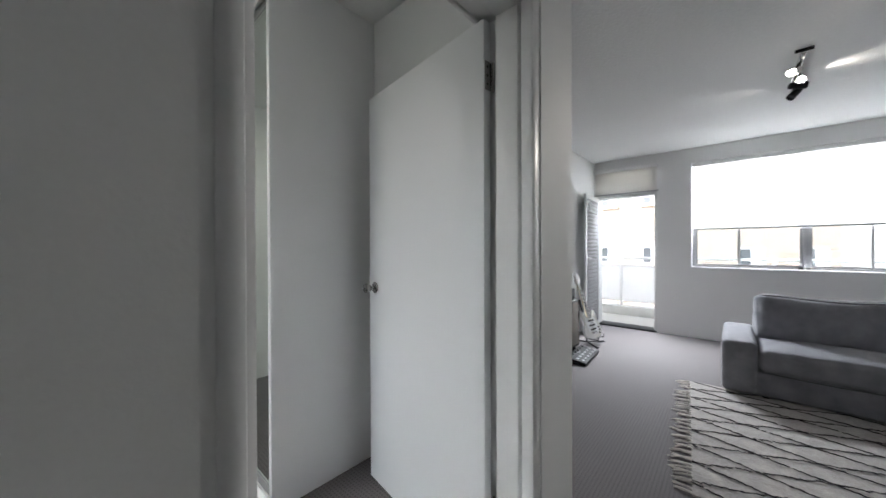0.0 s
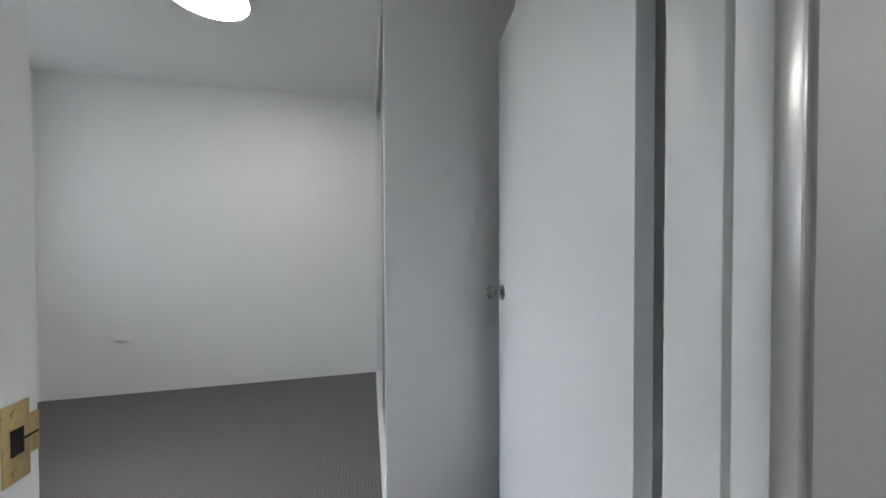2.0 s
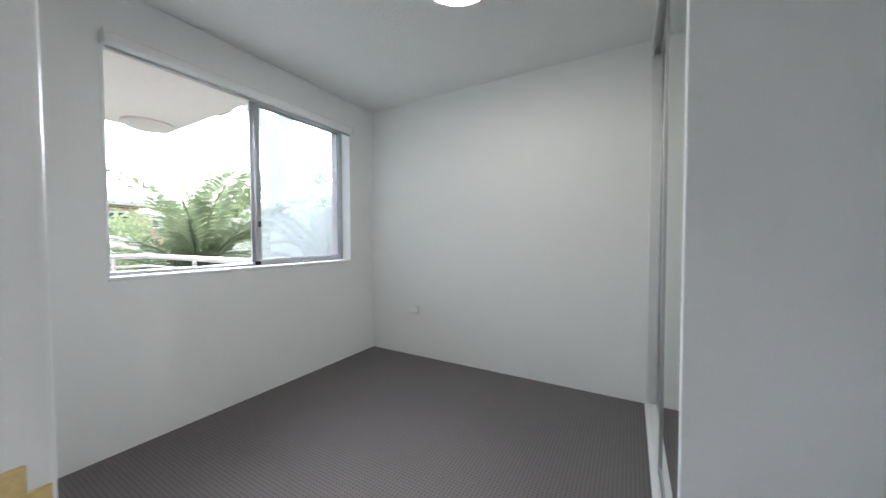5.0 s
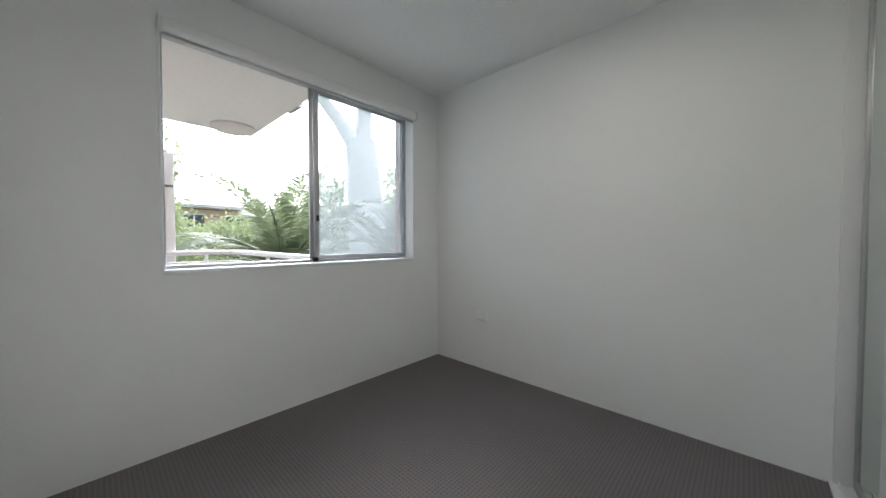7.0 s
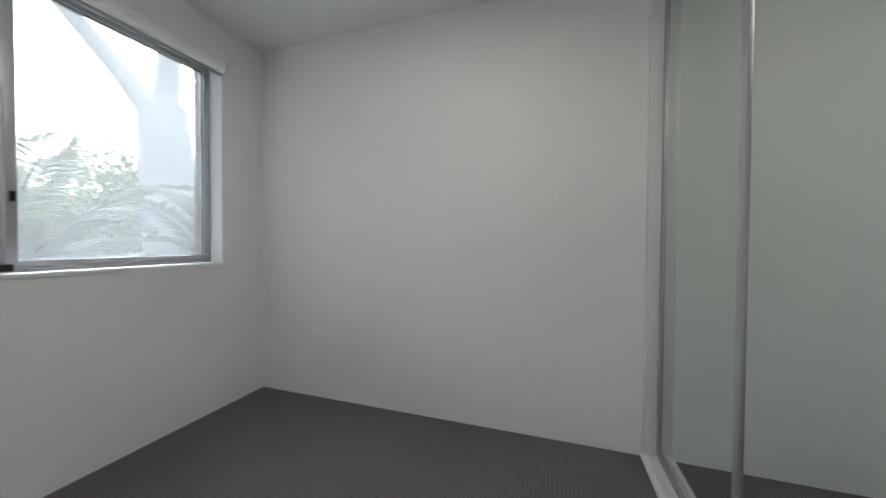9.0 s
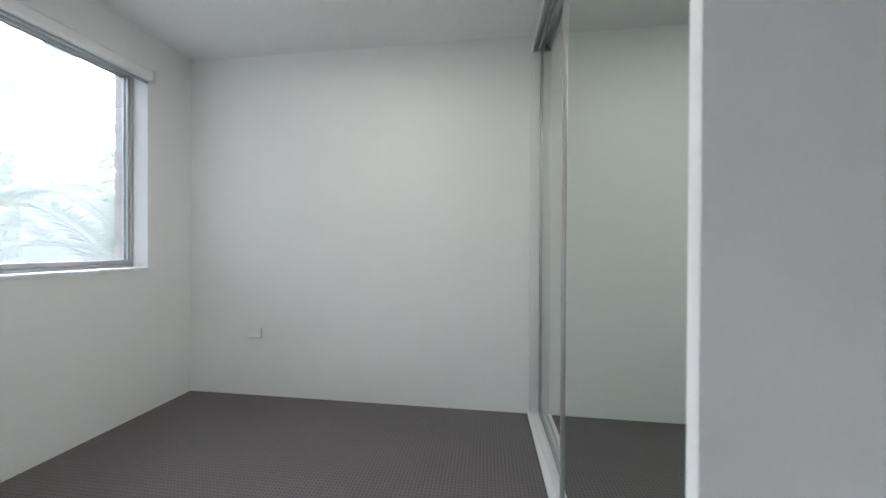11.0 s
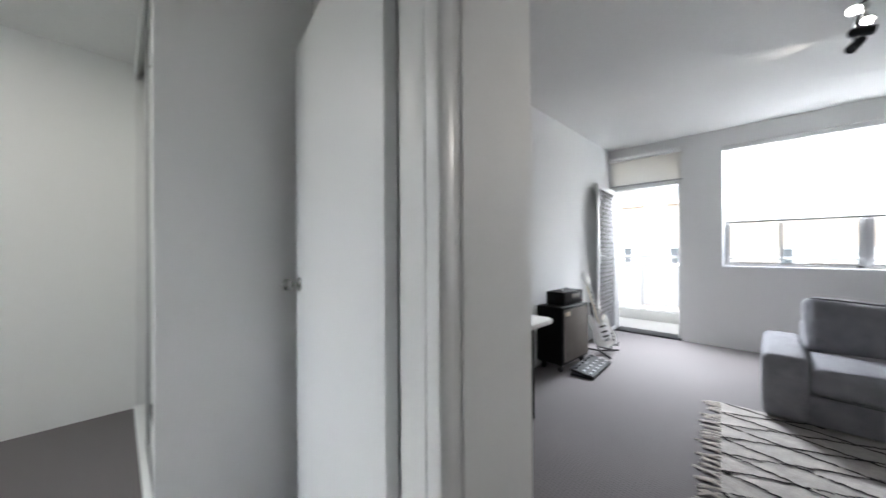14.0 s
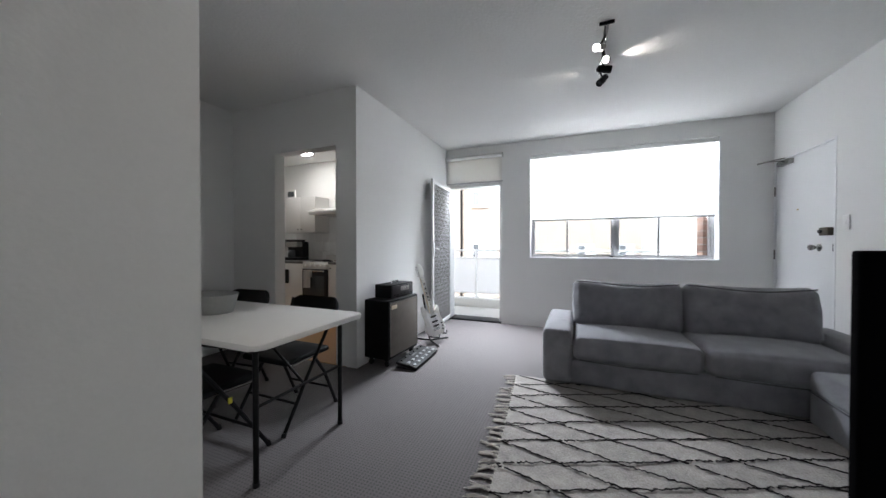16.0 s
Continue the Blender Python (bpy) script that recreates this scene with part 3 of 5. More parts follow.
led = thing("ceiling_light", (-0.07, 2.265, H), "round flat white ceiling light, switched on", "ceiling light")
part("rim", lathe(B(), [(0.190, 0.0), (0.212, -0.004), (0.214, -0.040), (0.209, -0.046), (0.200, -0.047)], seg=48), PLASTIC, led)
part("diffuser", lathe(B(), [(0.199, -0.040), (0.198, -0.049), (0.150, -0.053), (0.02, -0.055)], seg=48), LED, led)

# ---- living room openings ----
win_2 = thing("window_2", (5.93, -0.56, 0.956), "wide aluminium window of four sliding lights", "window", kind="structure")


def w2(name, bm, mat, parent=None, label=""):
    bm.transform(Matrix.Translation((-5.93, 0.56, -0.956)))
    return part(name, bm, mat, parent or win_2, label)


w2("window_sill", box(B(), 5.800, 5.955, -1.630, 0.513, 0.942, 0.964, 0.003), GLOSS)
w2("reveal", box(B(), 5.806, 5.955, -1.631, -1.620, 0.965, 2.383), GLOSS)
w2("reveal", box(B(), 5.806, 5.955, 0.503, 0.514, 0.965, 2.383), GLOSS)
for name, b in (("frame_rail", (5.955, 6.02, -1.62, 0.503, 0.958, 0.985)), ("frame_rail", (5.955, 6.02, -1.62, 0.503, 2.352, 2.383)),
                ("frame_stile", (5.955, 6.02, -1.62, -1.588, 0.985, 2.352)), ("frame_stile", (5.955, 6.02, 0.475, 0.503, 0.985, 2.352)),
                ("mullion", (5.955, 6.02, -0.595, -0.545, 0.985, 2.352))):
    w2(name, box(B(), *b, 0.003), ALU)
for k, (y0, y1) in enumerate(((0.005, 0.475), (-0.545, 0.035), (-1.075, -0.595), (-1.588, -1.045))):
    x = 5.976 if k in (0, 3) else 5.999
    sash = w2("sash", box(box(box(box(B(), x - 0.009, x + 0.009, y0, y0 + 0.026, 0.987, 2.350, 0.002), x - 0.009, x + 0.009, y1 - 0.026, y1, 0.987, 2.350, 0.002),
                              x - 0.008, x + 0.008, y0 + 0.026, y1 - 0.026, 0.987, 1.008), x - 0.008, x + 0.008, y0 + 0.026, y1 - 0.026, 2.33, 2.35), ALU)
    pane = w2("pane", box(B(), x - 0.002, x + 0.002, y0 + 0.024, y1 - 0.024, 1.006, 2.332), GLASS, sash)
    pane.visible_shadow = False
w2("latch", box(B(), 5.948, 5.958, -0.545, -0.505, 0.972, 0.990, 0.002), BLACK_PLASTIC, None, "small black latch")

blind_2 = thing("roller_blind", (5.86, -0.56, 2.36), "white translucent roller blind pulled most of the way down", "blind")
part("roller", rod(B(), (0, -1.055, 0), (0, 1.055, 0), 0.022, 16), PLASTIC, blind_2)
part("fabric", box(B(), 0.020, 0.0212, -1.045, 1.045, -0.872, 0.0), BLIND, blind_2, "white sunlit fabric")
part("fascia", box(B(), -0.034, -0.026, -1.066, 1.068, -0.026, 0.0235, 0.002), PLASTIC, blind_2)
part("bottom_bar", box(B(), 0.012, 0.028, -1.047, 1.047, -0.892, -0.872, 0.003), ALU, blind_2)
for y in (-1.062, 1.056):
    part("bracket", box(B(), -0.02, 0.03, y, y + 0.006, -0.025, 0.024, 0.001), WHITE_ALU, blind_2)

# balcony door opening with its frame, transom and the open security door
bal = thing("door_2", (5.93, 1.315, 0), "white aluminium balcony doorway with a glazed transom", "door frame", kind="structure")


def bd(name, bm, mat, parent=None, label=""):
    bm.transform(Matrix.Translation((-5.93, -1.315, 0)))
    return part(name, bm, mat, parent or bal, label)


for name, b in (("frame_stile", (5.83, 5.98, 0.907, 0.94, 0, 2.428)), ("frame_stile", (5.83, 5.98, 1.69, 1.723, 0, 2.428)), ("transom", (5.83, 5.98, 0.94, 1.69, 2.0, 2.065)),
                ("head", (5.83, 5.98, 0.94, 1.69, 2.395, 2.428))):
    bd(name, box(B(), *b, 0.004), WHITE_ALU)
bd("threshold", box(B(), 5.79, 6.04, 0.907, 1.723, -0.005, 0.022, 0.004), BLACK_STEEL, None, "dark metal threshold")
pane = bd("pane", box(B(), 5.90, 5.904, 0.94, 1.69, 2.065, 2.395), GLASS)
pane.visible_shadow = False

blind_3 = thing("roller_blind", (5.775, 1.31, 2.43), "cream roller blind half down over the balcony door", "blind")
part("roller", rod(B(), (0, -0.42, 0), (0, 0.435, 0), 0.030, 16), PLASTIC, blind_3)
part("fabric", box(B(), 0.022, 0.0232, -0.41, 0.425, -0.362, 0.0), CREAM_BLIND, blind_3)
part("bottom_bar", box(B(), 0.014, 0.031, -0.425, 0.428, -0.380, -0.362, 0.003), ALU, blind_3)
part("bracket", box(B(), -0.03, 0.034, -0.428, -0.421, -0.033, 0.035, 0.001), WHITE_ALU, blind_3)
part("bracket", box(B(), -0.03, 0.034, 0.436, 0.442, -0.033, 0.035, 0.001), WHITE_ALU, blind_3)

# security screen door, folded back to the north wall; local: hinge at origin, leaf along -x
screen_door = thing("screen_door", (5.815, 1.70, 0), "white framed security screen door with diamond grille, open", "screen door", turn=3.6)
part("frame", box(box(box(box(B(), -0.81, -0.765, -0.018, 0.006, 0.02, 2.0, 0.003), -0.045, 0, -0.018, 0.006, 0.02, 2.0, 0.003),
                      -0.765, -0.045, -0.017, 0.005, 0.02, 0.075, 0.003), -0.765, -0.045, -0.017, 0.005, 1.945, 2.0, 0.003), WHITE_ALU, screen_door)
bm = B()
step, w, h = 0.062, 0.72, 1.87
for sgn in (1, -1):
    for k in range(-30, 31):
        pts = []
        for s in range(0, 61):
            z = h * s / 60
            x = k * step + sgn * z * 0.55
            if 0 <= x <= w:
                pts.append((x, z))
        if len(pts) > 1:
            rod(bm, (-0.765 + pts[0][0], -0.008 - 0.002 * sgn, 0.075 + pts[0][1]), (-0.765 + pts[-1][0], -0.008 - 0.002 * sgn, 0.075 + pts[-1][1]), 0.0034, 5)
part("grille", bm, ALU, screen_door, "diamond pattern metal grille", kind="stuff")
MESH = mesh_screen_material()
part("insect_mesh", box(B(), -0.766, -0.044, -0.0035, -0.0025, 0.074, 1.946), MESH, screen_door, "fine grey insect mesh")
lockbox = part("lock", box(B(), -0.805, -0.770, -0.030, -0.018, 0.98, 1.16, 0.004), WHITE_ALU, screen_door)
part("lever", tube(B(), [(-0.787, -0.030, 1.09), (-0.787, -0.055, 1.09), (-0.75, -0.060, 1.085), (-0.70, -0.058, 1.08)], 0.008), WHITE_ALU, lockbox)

# entrance door in the south wall
door_3 = thing("door_3", (5.34, -2.1, 0), "white painted entrance door, closed, with knob and deadlock", "door", kind="structure")
part("leaf", box(B(), -0.435, 0.435, -0.045, -0.006, 0.012, 2.02, 0.003), GLOSS, door_3)
part("door_jamb", box(box(box(B(), -0.459, -0.438, -0.15, 0.004, 0, 2.04), 0.438, 0.459, -0.15, 0.004, 0, 2.04), -0.438, 0.438, -0.15, 0.004, 2.023, 2.04), GLOSS, door_3)
# added dark sheet behind the leaf, colours the gap round it
part("backing", box(B(), -0.438, 0.438, -0.15, -0.10, 0, 2.023), DARK, door_3)
m_out = Matrix.Translation((-0.25, -0.006, 1.11)) @ pose(0, 0, 0, -90, 0, 0)
kn = part("door_knob", lathe(B(), [(0.011, 0.004), (0.011, 0.030), (0.020, 0.038), (0.0255, 0.050), (0.0265, 0.062), (0.021, 0.071)], m_out), SILVER, door_3, "brushed metal knob")
part("rose", lathe(B(), [(0.034, 0.0), (0.034, 0.004), (0.02, 0.010)], m_out), SILVER, kn)
BRONZE = material("dark_bronze", (0.09, 0.075, 0.06), 0.4, 0.9, spread=0.2, scale=12, fine=150)
dl = part("deadlock", box(B(), -0.425, -0.315, -0.006, 0.035, 1.215, 1.285, 0.004), BRONZE, door_3, "dark bronze deadlock")
part("dial", rod(B(), (-0.345, 0.035, 1.25), (-0.345, 0.052, 1.25), 0.016, 16), BLACK_PLASTIC, dl)
part("keeper", box(B(), -0.437, -0.432, -0.006, 0.006, 1.08, 1.14, 0.001), DARK, door_3)
part("peephole", rod(B(), (0.06, -0.007, 1.48), (0.06, 0.002, 1.48), 0.008), BRASS, door_3)
for z in (0.98, 1.66):
    part("hinge", rod(B(), (0.438, 0.006, z), (0.438, 0.006, z + 0.1), 0.007), SILVER, door_3)
closer = part("door_closer", box(B(), 0.13, 0.33, -0.006, 0.045, 1.955, 2.005, 0.005), SILVER, door_3, "silver door closer")
part("arm", tube(B(), [(0.23, 0.045, 2.0), (0.30, 0.14, 2.012), (0.40, 0.17, 2.012)], 0.007), SILVER, closer)
part("arm", tube(B(), [(0.40, 0.17, 2.018), (0.30, 0.06, 2.030), (0.26, 0.006, 2.034)], 0.006), SILVER, closer)

switch = thing("light_switch", (4.76, -2.1, 1.315), "white light switch plate beside the entrance door", "light switch")
part("plate", pillow(B(), (-0.036, 0, -0.058), (0.036, 0.009, 0.058), 0.004, n=2, inner=2), PLASTIC, switch)
part("rocker", box(B(), -0.007, 0.007, 0.009, 0.0125, -0.012, 0.012, 0.001), PLASTIC, switch)

# ---- ceiling spot bar ----
bar = thing("spotlight_bar", (3.84, -0.275, H), "ceiling bar with four swivelling spotlights, two of them lit", "spotlight")
part("rail", box(B(), -0.33, 0.33, -0.014, 0.014, -0.024, 0.0, 0.004), SILVER, bar)
part("end_cap", box(B(), -0.345, -0.33, -0.045, 0.045, -0.020, 0.0, 0.003), BLACK_STEEL, bar)
for x, aim, lit in ((-0.22, (-0.85, 0.45, -0.42), True), (-0.04, (-0.90, 0.05, -0.45), True), (0.10, (0.25, -0.95, -0.12), False), (0.28, (-0.45, 0.55, -0.70), False)):
    a = Vector(aim).normalized()
    centre = Vector((x, 0.035 if x < -0.2 else -0.015, -0.095))
    # lit heads bright metal, unlit ones black: light and shade put into the colour
    head = part("spot_head", lathe(B(), [(0.014, -0.055), (0.024, -0.048), (0.027, 0.0), (0.028, 0.050), (0.025, 0.050), (0.023, 0.033)],
                                   Matrix.Translation(centre) @ a.to_track_quat("Z", "Y").to_matrix().to_4x4(), 20), SILVER if lit else BLACK_STEEL, bar)
    part("arm", tube(B(), [(x, 0, -0.026), (x, centre.y * 0.6, -0.06), tuple(centre)], 0.007), BLACK_STEEL, head)
    m = Matrix.Translation(centre + a * 0.034) @ a.to_track_quat("Z", "Y").to_matrix().to_4x4()
    part("lens", lathe(B(), [(0.0195, 0.0), (0.018, 0.003), (0.008, 0.005)], m, 20), BULB if lit else DARK_GLASS, head)

# ---- sofa, local x to the back, y along its length ----
sofa = thing("sofa", (3.90, -0.945, 0), "grey fabric three-seat sofa with broad low arms", "sofa")
part("base", pillow(B(), (0.02, -0.90, 0.02), (0.95, 0.90, 0.215), 0.02, n=2, inner=4), SOFA, sofa)
part("armrest", pillow(B(), (0.0, 0.875, 0.015), (0.93, 1.102, 0.45), 0.045, (0.006, 0.01, 0.008), inner=6, wrinkle=0.003), SOFA, sofa)
part("armrest", pillow(B(), (0.0, -1.102, 0.015), (0.93, -0.875, 0.45), 0.045, (0.006, 0.01, 0.008), inner=6, wrinkle=0.003, seed=3), SOFA, sofa)
part("back_frame", pillow(B(), (0.72, -0.88, 0.05), (0.95, 0.88, 0.60), 0.06, inner=4), SOFA, sofa)
for y0, y1, s in ((0.0, 0.872, 0.0), (-0.866, 0.0, 7.0)):
    seat = part("seat_cushion", pillow(B(), (0.005, y0 + 0.004, 0.215), (0.66, y1 - 0.004, 0.395), 0.05, (0.018, 0.006, 0.035), inner=12, wrinkle=0.007, seed=s), SOFA, sofa)
    # dark tube drawn as the shadow gap between seat and base
    part("piping_gap_line", tube(B(), [(0.012, y0 + 0.05, 0.222), (0.004, y0 + 0.25, 0.216), (0.0, (y0 + y1) / 2, 0.214), (0.004, y1 - 0.25, 0.216), (0.012, y1 - 0.05, 0.222)], 0.004, 6), PIPING_AND_GAP, seat)
    bm = pillow(B(), (-0.12, y0 + 0.006, 0.0), (0.12, y1 - 0.006, 0.44), 0.07, (0.05, 0.01, 0.014), inner=14, wrinkle=0.014, seed=s + 11)
    for v in bm.verts:
        v.co.z -= 0.032 * math.sin(math.pi * min(1, max(0, (v.co.y - y0) / (y1 - y0)))) * max(0, v.co.z - 0.25) / 0.19
    tilt = Matrix.Translation((0.585, 0, 0.365)) @ pose(0, 0, 0, 0, 13, 0)
    bm.transform(tilt)
    back = part("back_cushion", bm, SOFA, sofa)
    seam = []
    for k in range(21):
        s_, u = k / 20, 2 * k / 20 - 1
        sag = 0.022 * math.sin(math.pi * s_) * (0.5 + 0.5 * math.cos(3.1 * s_ + y0))
        seam.append((-0.119 - 0.016 * (1 - u * u), y0 + 0.03 + (y1 - y0 - 0.06) * s_, 0.412 + 0.012 * (1 - u * u) - sag - 0.027 * math.sin(math.pi * s_)))
    part("piping_gap_line", tube(B(), [tilt @ Vector(p) for p in seam], 0.0055, 6), PIPING_AND_GAP, back)
for y in (0.83, -0.83):
    for x in (0.06, 0.88):
        part("foot", rod(B(), (x, y, 0), (x, y, 0.03), 0.025), BLACK_PLASTIC, sofa)

stool = thing("footstool", (3.56, -1.83, 0), "grey fabric footstool pushed up to the sofa", "footstool")
part("base", pillow(B(), (-0.34, -0.37, 0.012), (0.335, 0.37, 0.215), 0.02, n=2, inner=4), SOFA, stool)
pad = part("cushion", pillow(B(), (-0.345, -0.375, 0.205), (0.335, 0.375, 0.348), 0.04, (0.01, 0.01, 0.02), inner=8, wrinkle=0.005), SOFA, stool)
part("piping_gap_line", tube(B(), [(-0.34, 0.372, 0.214), (-0.1, 0.379, 0.212), (0.1, 0.379, 0.212), (0.33, 0.372, 0.214)], 0.004, 6), PIPING_AND_GAP, pad)
for x in (-0.28, 0.28):
    for y in (-0.31, 0.31):
        part("foot", rod(B(), (x, y, 0), (x, y, 0.02), 0.022), BLACK_PLASTIC, stool)

# ---- rug ----
rug = thing("rug", (3.95, 0.375, 0), "cream wool rug with black diamond lines and a knotted fringe", "rug", turn=4.6)
RL, RW = 2.35, 1.70     # along -y and along -x
bm = B()
nx, ny = 60, 84
grid = [[bm.verts.new((-RW * i / nx, -RL * j / ny, 0.012 + 0.004 * noise.noise(Vector((i * 0.35, j * 0.35, 0))) + random.uniform(-0.0014, 0.0014) + 0.004 * noise.noise(Vector((i * 0.09, j * 0.09, 5))))) for j in range(ny + 1)] for i in range(nx + 1)]
for i in range(nx):
    for j in range(ny):
        bm.faces.new((grid[i][j], grid[i + 1][j], grid[i + 1][j + 1], grid[i][j + 1]))
rim = [e for e in bm.edges if len(e.link_faces) == 1]
for v in bmesh.ops.extrude_edge_only(bm, edges=rim)["geom"]:
    if isinstance(v, bmesh.types.BMVert):
        v.co.z = 0.001
part("field", bm, WOOL, rug)
bm = B()
rr = random.Random(4)


def yarn_line(bm, a, b, seed):
    """One hand-drawn line of black tufts across the pile."""
    steps = max(6, int((Vector(b) - Vector(a)).length / 0.012))
    d = (Vector(b) - Vector(a)).normalized()
    side = Vector((-d.y, d.x, 0))
    prev = None
    for k in range(steps + 1):
        p = Vector(a).lerp(Vector(b), k / steps)
        p += side * (0.020 * noise.noise(Vector((p.x * 3.1 + seed, p.y * 3.1, seed))) + 0.006 * noise.noise(Vector((p.x * 14, p.y * 14, seed))) + rr.uniform(-0.0065, 0.0065))
        wd = 0.0040 + rr.uniform(-0.0030, 0.0036)
        row = [bm.verts.new((*(p - side * wd).xy, 0.0165)), bm.verts.new((*p.xy, 0.0215 + rr.uniform(-0.002, 0.002))), bm.verts.new((*(p + side * wd).xy, 0.0165))]
        if prev and rr.random() > 0.03:
            bm.faces.new((prev[0], prev[1], row[1], row[0])), bm.faces.new((prev[1], prev[2], row[2], row[1]))
        prev = row


for k in range(-8, 18):
    for slope in (0.335, -0.335):
        x0 = -0.20 * k
        ends = []
        for s in range(0, 236):
            t = RL * s / 235
            x = x0 + slope * t
            if -RW + 0.01 <= x <= -0.01:
                ends.append((x, -t, 0))
        if len(ends) > 3:
            yarn_line(bm, ends[0], ends[-1], k * 3.7 + slope)
part("diamond_pattern", bm, YARN, rug, "hand-drawn black diamond lines", kind="stuff")
bm = B()
for edge, out in ((0.0, 1), (-RL, -1)):
    for k in range(46):
        x = -0.015 - (RW - 0.03) * k / 45 + rr.uniform(-0.008, 0.008)
        sway, ln = rr.gauss(0, 0.022), rr.uniform(0.065, 0.12)
        bmesh.ops.create_icosphere(bm, subdivisions=1, radius=rr.uniform(0.007, 0.010), matrix=Matrix.Translation((x + sway * 0.25, edge + out * ln * 0.22, 0.010)))
        for s in (-1.5, -0.5, 0.5, 1.5):
            flare = s * rr.uniform(0.003, 0.009)
            tube(bm, [(x + s * 0.004, edge, 0.010), (x + sway * 0.25 + s * 0.001, edge + out * ln * 0.22, 0.011), (x + flare * 0.7 + sway * 0.6, edge + out * ln * 0.6, 0.008 + rr.uniform(-0.002, 0.004)), (x + flare + sway + rr.uniform(-0.006, 0.006), edge + out * ln * rr.uniform(0.85, 1.08), 0.004)], [0.0035, 0.0042, 0.0036, 0.002], 5)
part("fringe", bm, TASSEL, rug, "knotted cream fringe", kind="stuff")

# ---- television on its bench ----
BENCH = material("pale_grey_laminate", (0.42, 0.42, 0.415), 0.45, spread=0.03, scale=3, fine=90)
bench = thing("tv_bench", (1.98, -1.30, 0), "low pale grey television bench", "tv bench")
part("top", box(B(), -0.27, 0.258, -0.83, 0.825, 0.375, 0.40, 0.002), BENCH, bench)
part("side_panel", box(B(), -0.265, 0.253, 0.80, 0.822, 0.0, 0.375, 0.001), BENCH, bench)
part("side_panel", box(B(), -0.265, 0.253, -0.827, -0.805, 0.0, 0.375, 0.001), BENCH, bench)
part("bottom", box(B(), -0.265, 0.250, -0.805, 0.80, 0.03, 0.052), BENCH, bench)
part("back_board", box(B(), -0.265, -0.255, -0.805, 0.80, 0.052, 0.375), BENCH, bench)
for y0, y1 in ((-0.80, -0.003), (0.003, 0.797)):
    part("drawer_front", box(B(), 0.240, 0.256, y0, y1, 0.055, 0.372, 0.002), BENCH, bench)
tv = thing("television", (2.10, -1.27, 0.40), "large black flat television standing on the pale bench", "television")
part("casing", pillow(B(), (-0.012, -0.615, 0.055), (0.016, 0.622, 0.718), 0.006, n=2, inner=2), SCREEN_BACK, tv)
part("rear_housing", pillow(B(), (-0.055, -0.42, 0.09), (-0.010, 0.42, 0.45), 0.012, n=2, inner=2), SCREEN_BACK, tv)
part("screen", box(B(), 0.0155, 0.0175, -0.605, 0.612, 0.072, 0.708), DARK_GLASS, tv)
for y in (-0.45, 0.45):
    part("stand_foot", tube(B(), [(-0.12, y, 0.010), (0.0, y, 0.06), (0.12, y, 0.010)], 0.009), BLACK_PLASTIC, tv)

# ---- dining table and folding chairs ----
table = thing("folding_table", (2.47, 2.065, 0), "long folding table with an off-white plastic top and black steel legs", "table")
rounded = []
for cx, cy, a0 in ((0.335, 0.87, 0), (-0.335, 0.87, 90), (-0.335, -0.87, 180), (0.335, -0.87, 270)):
    for k in range(6):
        a = radians(a0 + 18 * k)
        rounded.append((cx + 0.045 * math.cos(a), cy + 0.045 * math.sin(a)))
part("tabletop", outline(B(), rounded, 0.674, 0.702, bevel=0.009), TABLE_TOP, table)
part("rail", box(box(B(), -0.33, -0.30, -0.80, 0.80, 0.644, 0.676), 0.30, 0.33, -0.80, 0.80, 0.644, 0.676), BLACK_STEEL, table)
for y in (-0.78, 0.78):
    for x in (-0.275, 0.31):
        leg = part("leg", rod(B(), (x, y, 0.012), (x, y, 0.676), 0.0135), BLACK_STEEL, table)
        part("rubber_foot", rod(B(), (x, y, 0), (x, y, 0.02), 0.017), BLACK_PLASTIC, leg)
    part("stretcher", rod(B(), (-0.275, y, 0.37), (0.31, y, 0.37), 0.008), BLACK_STEEL, table)
    part("brace", rod(B(), (0.018, y, 0.37), (0.018, y * 0.5, 0.655), 0.007), BLACK_STEEL, table)


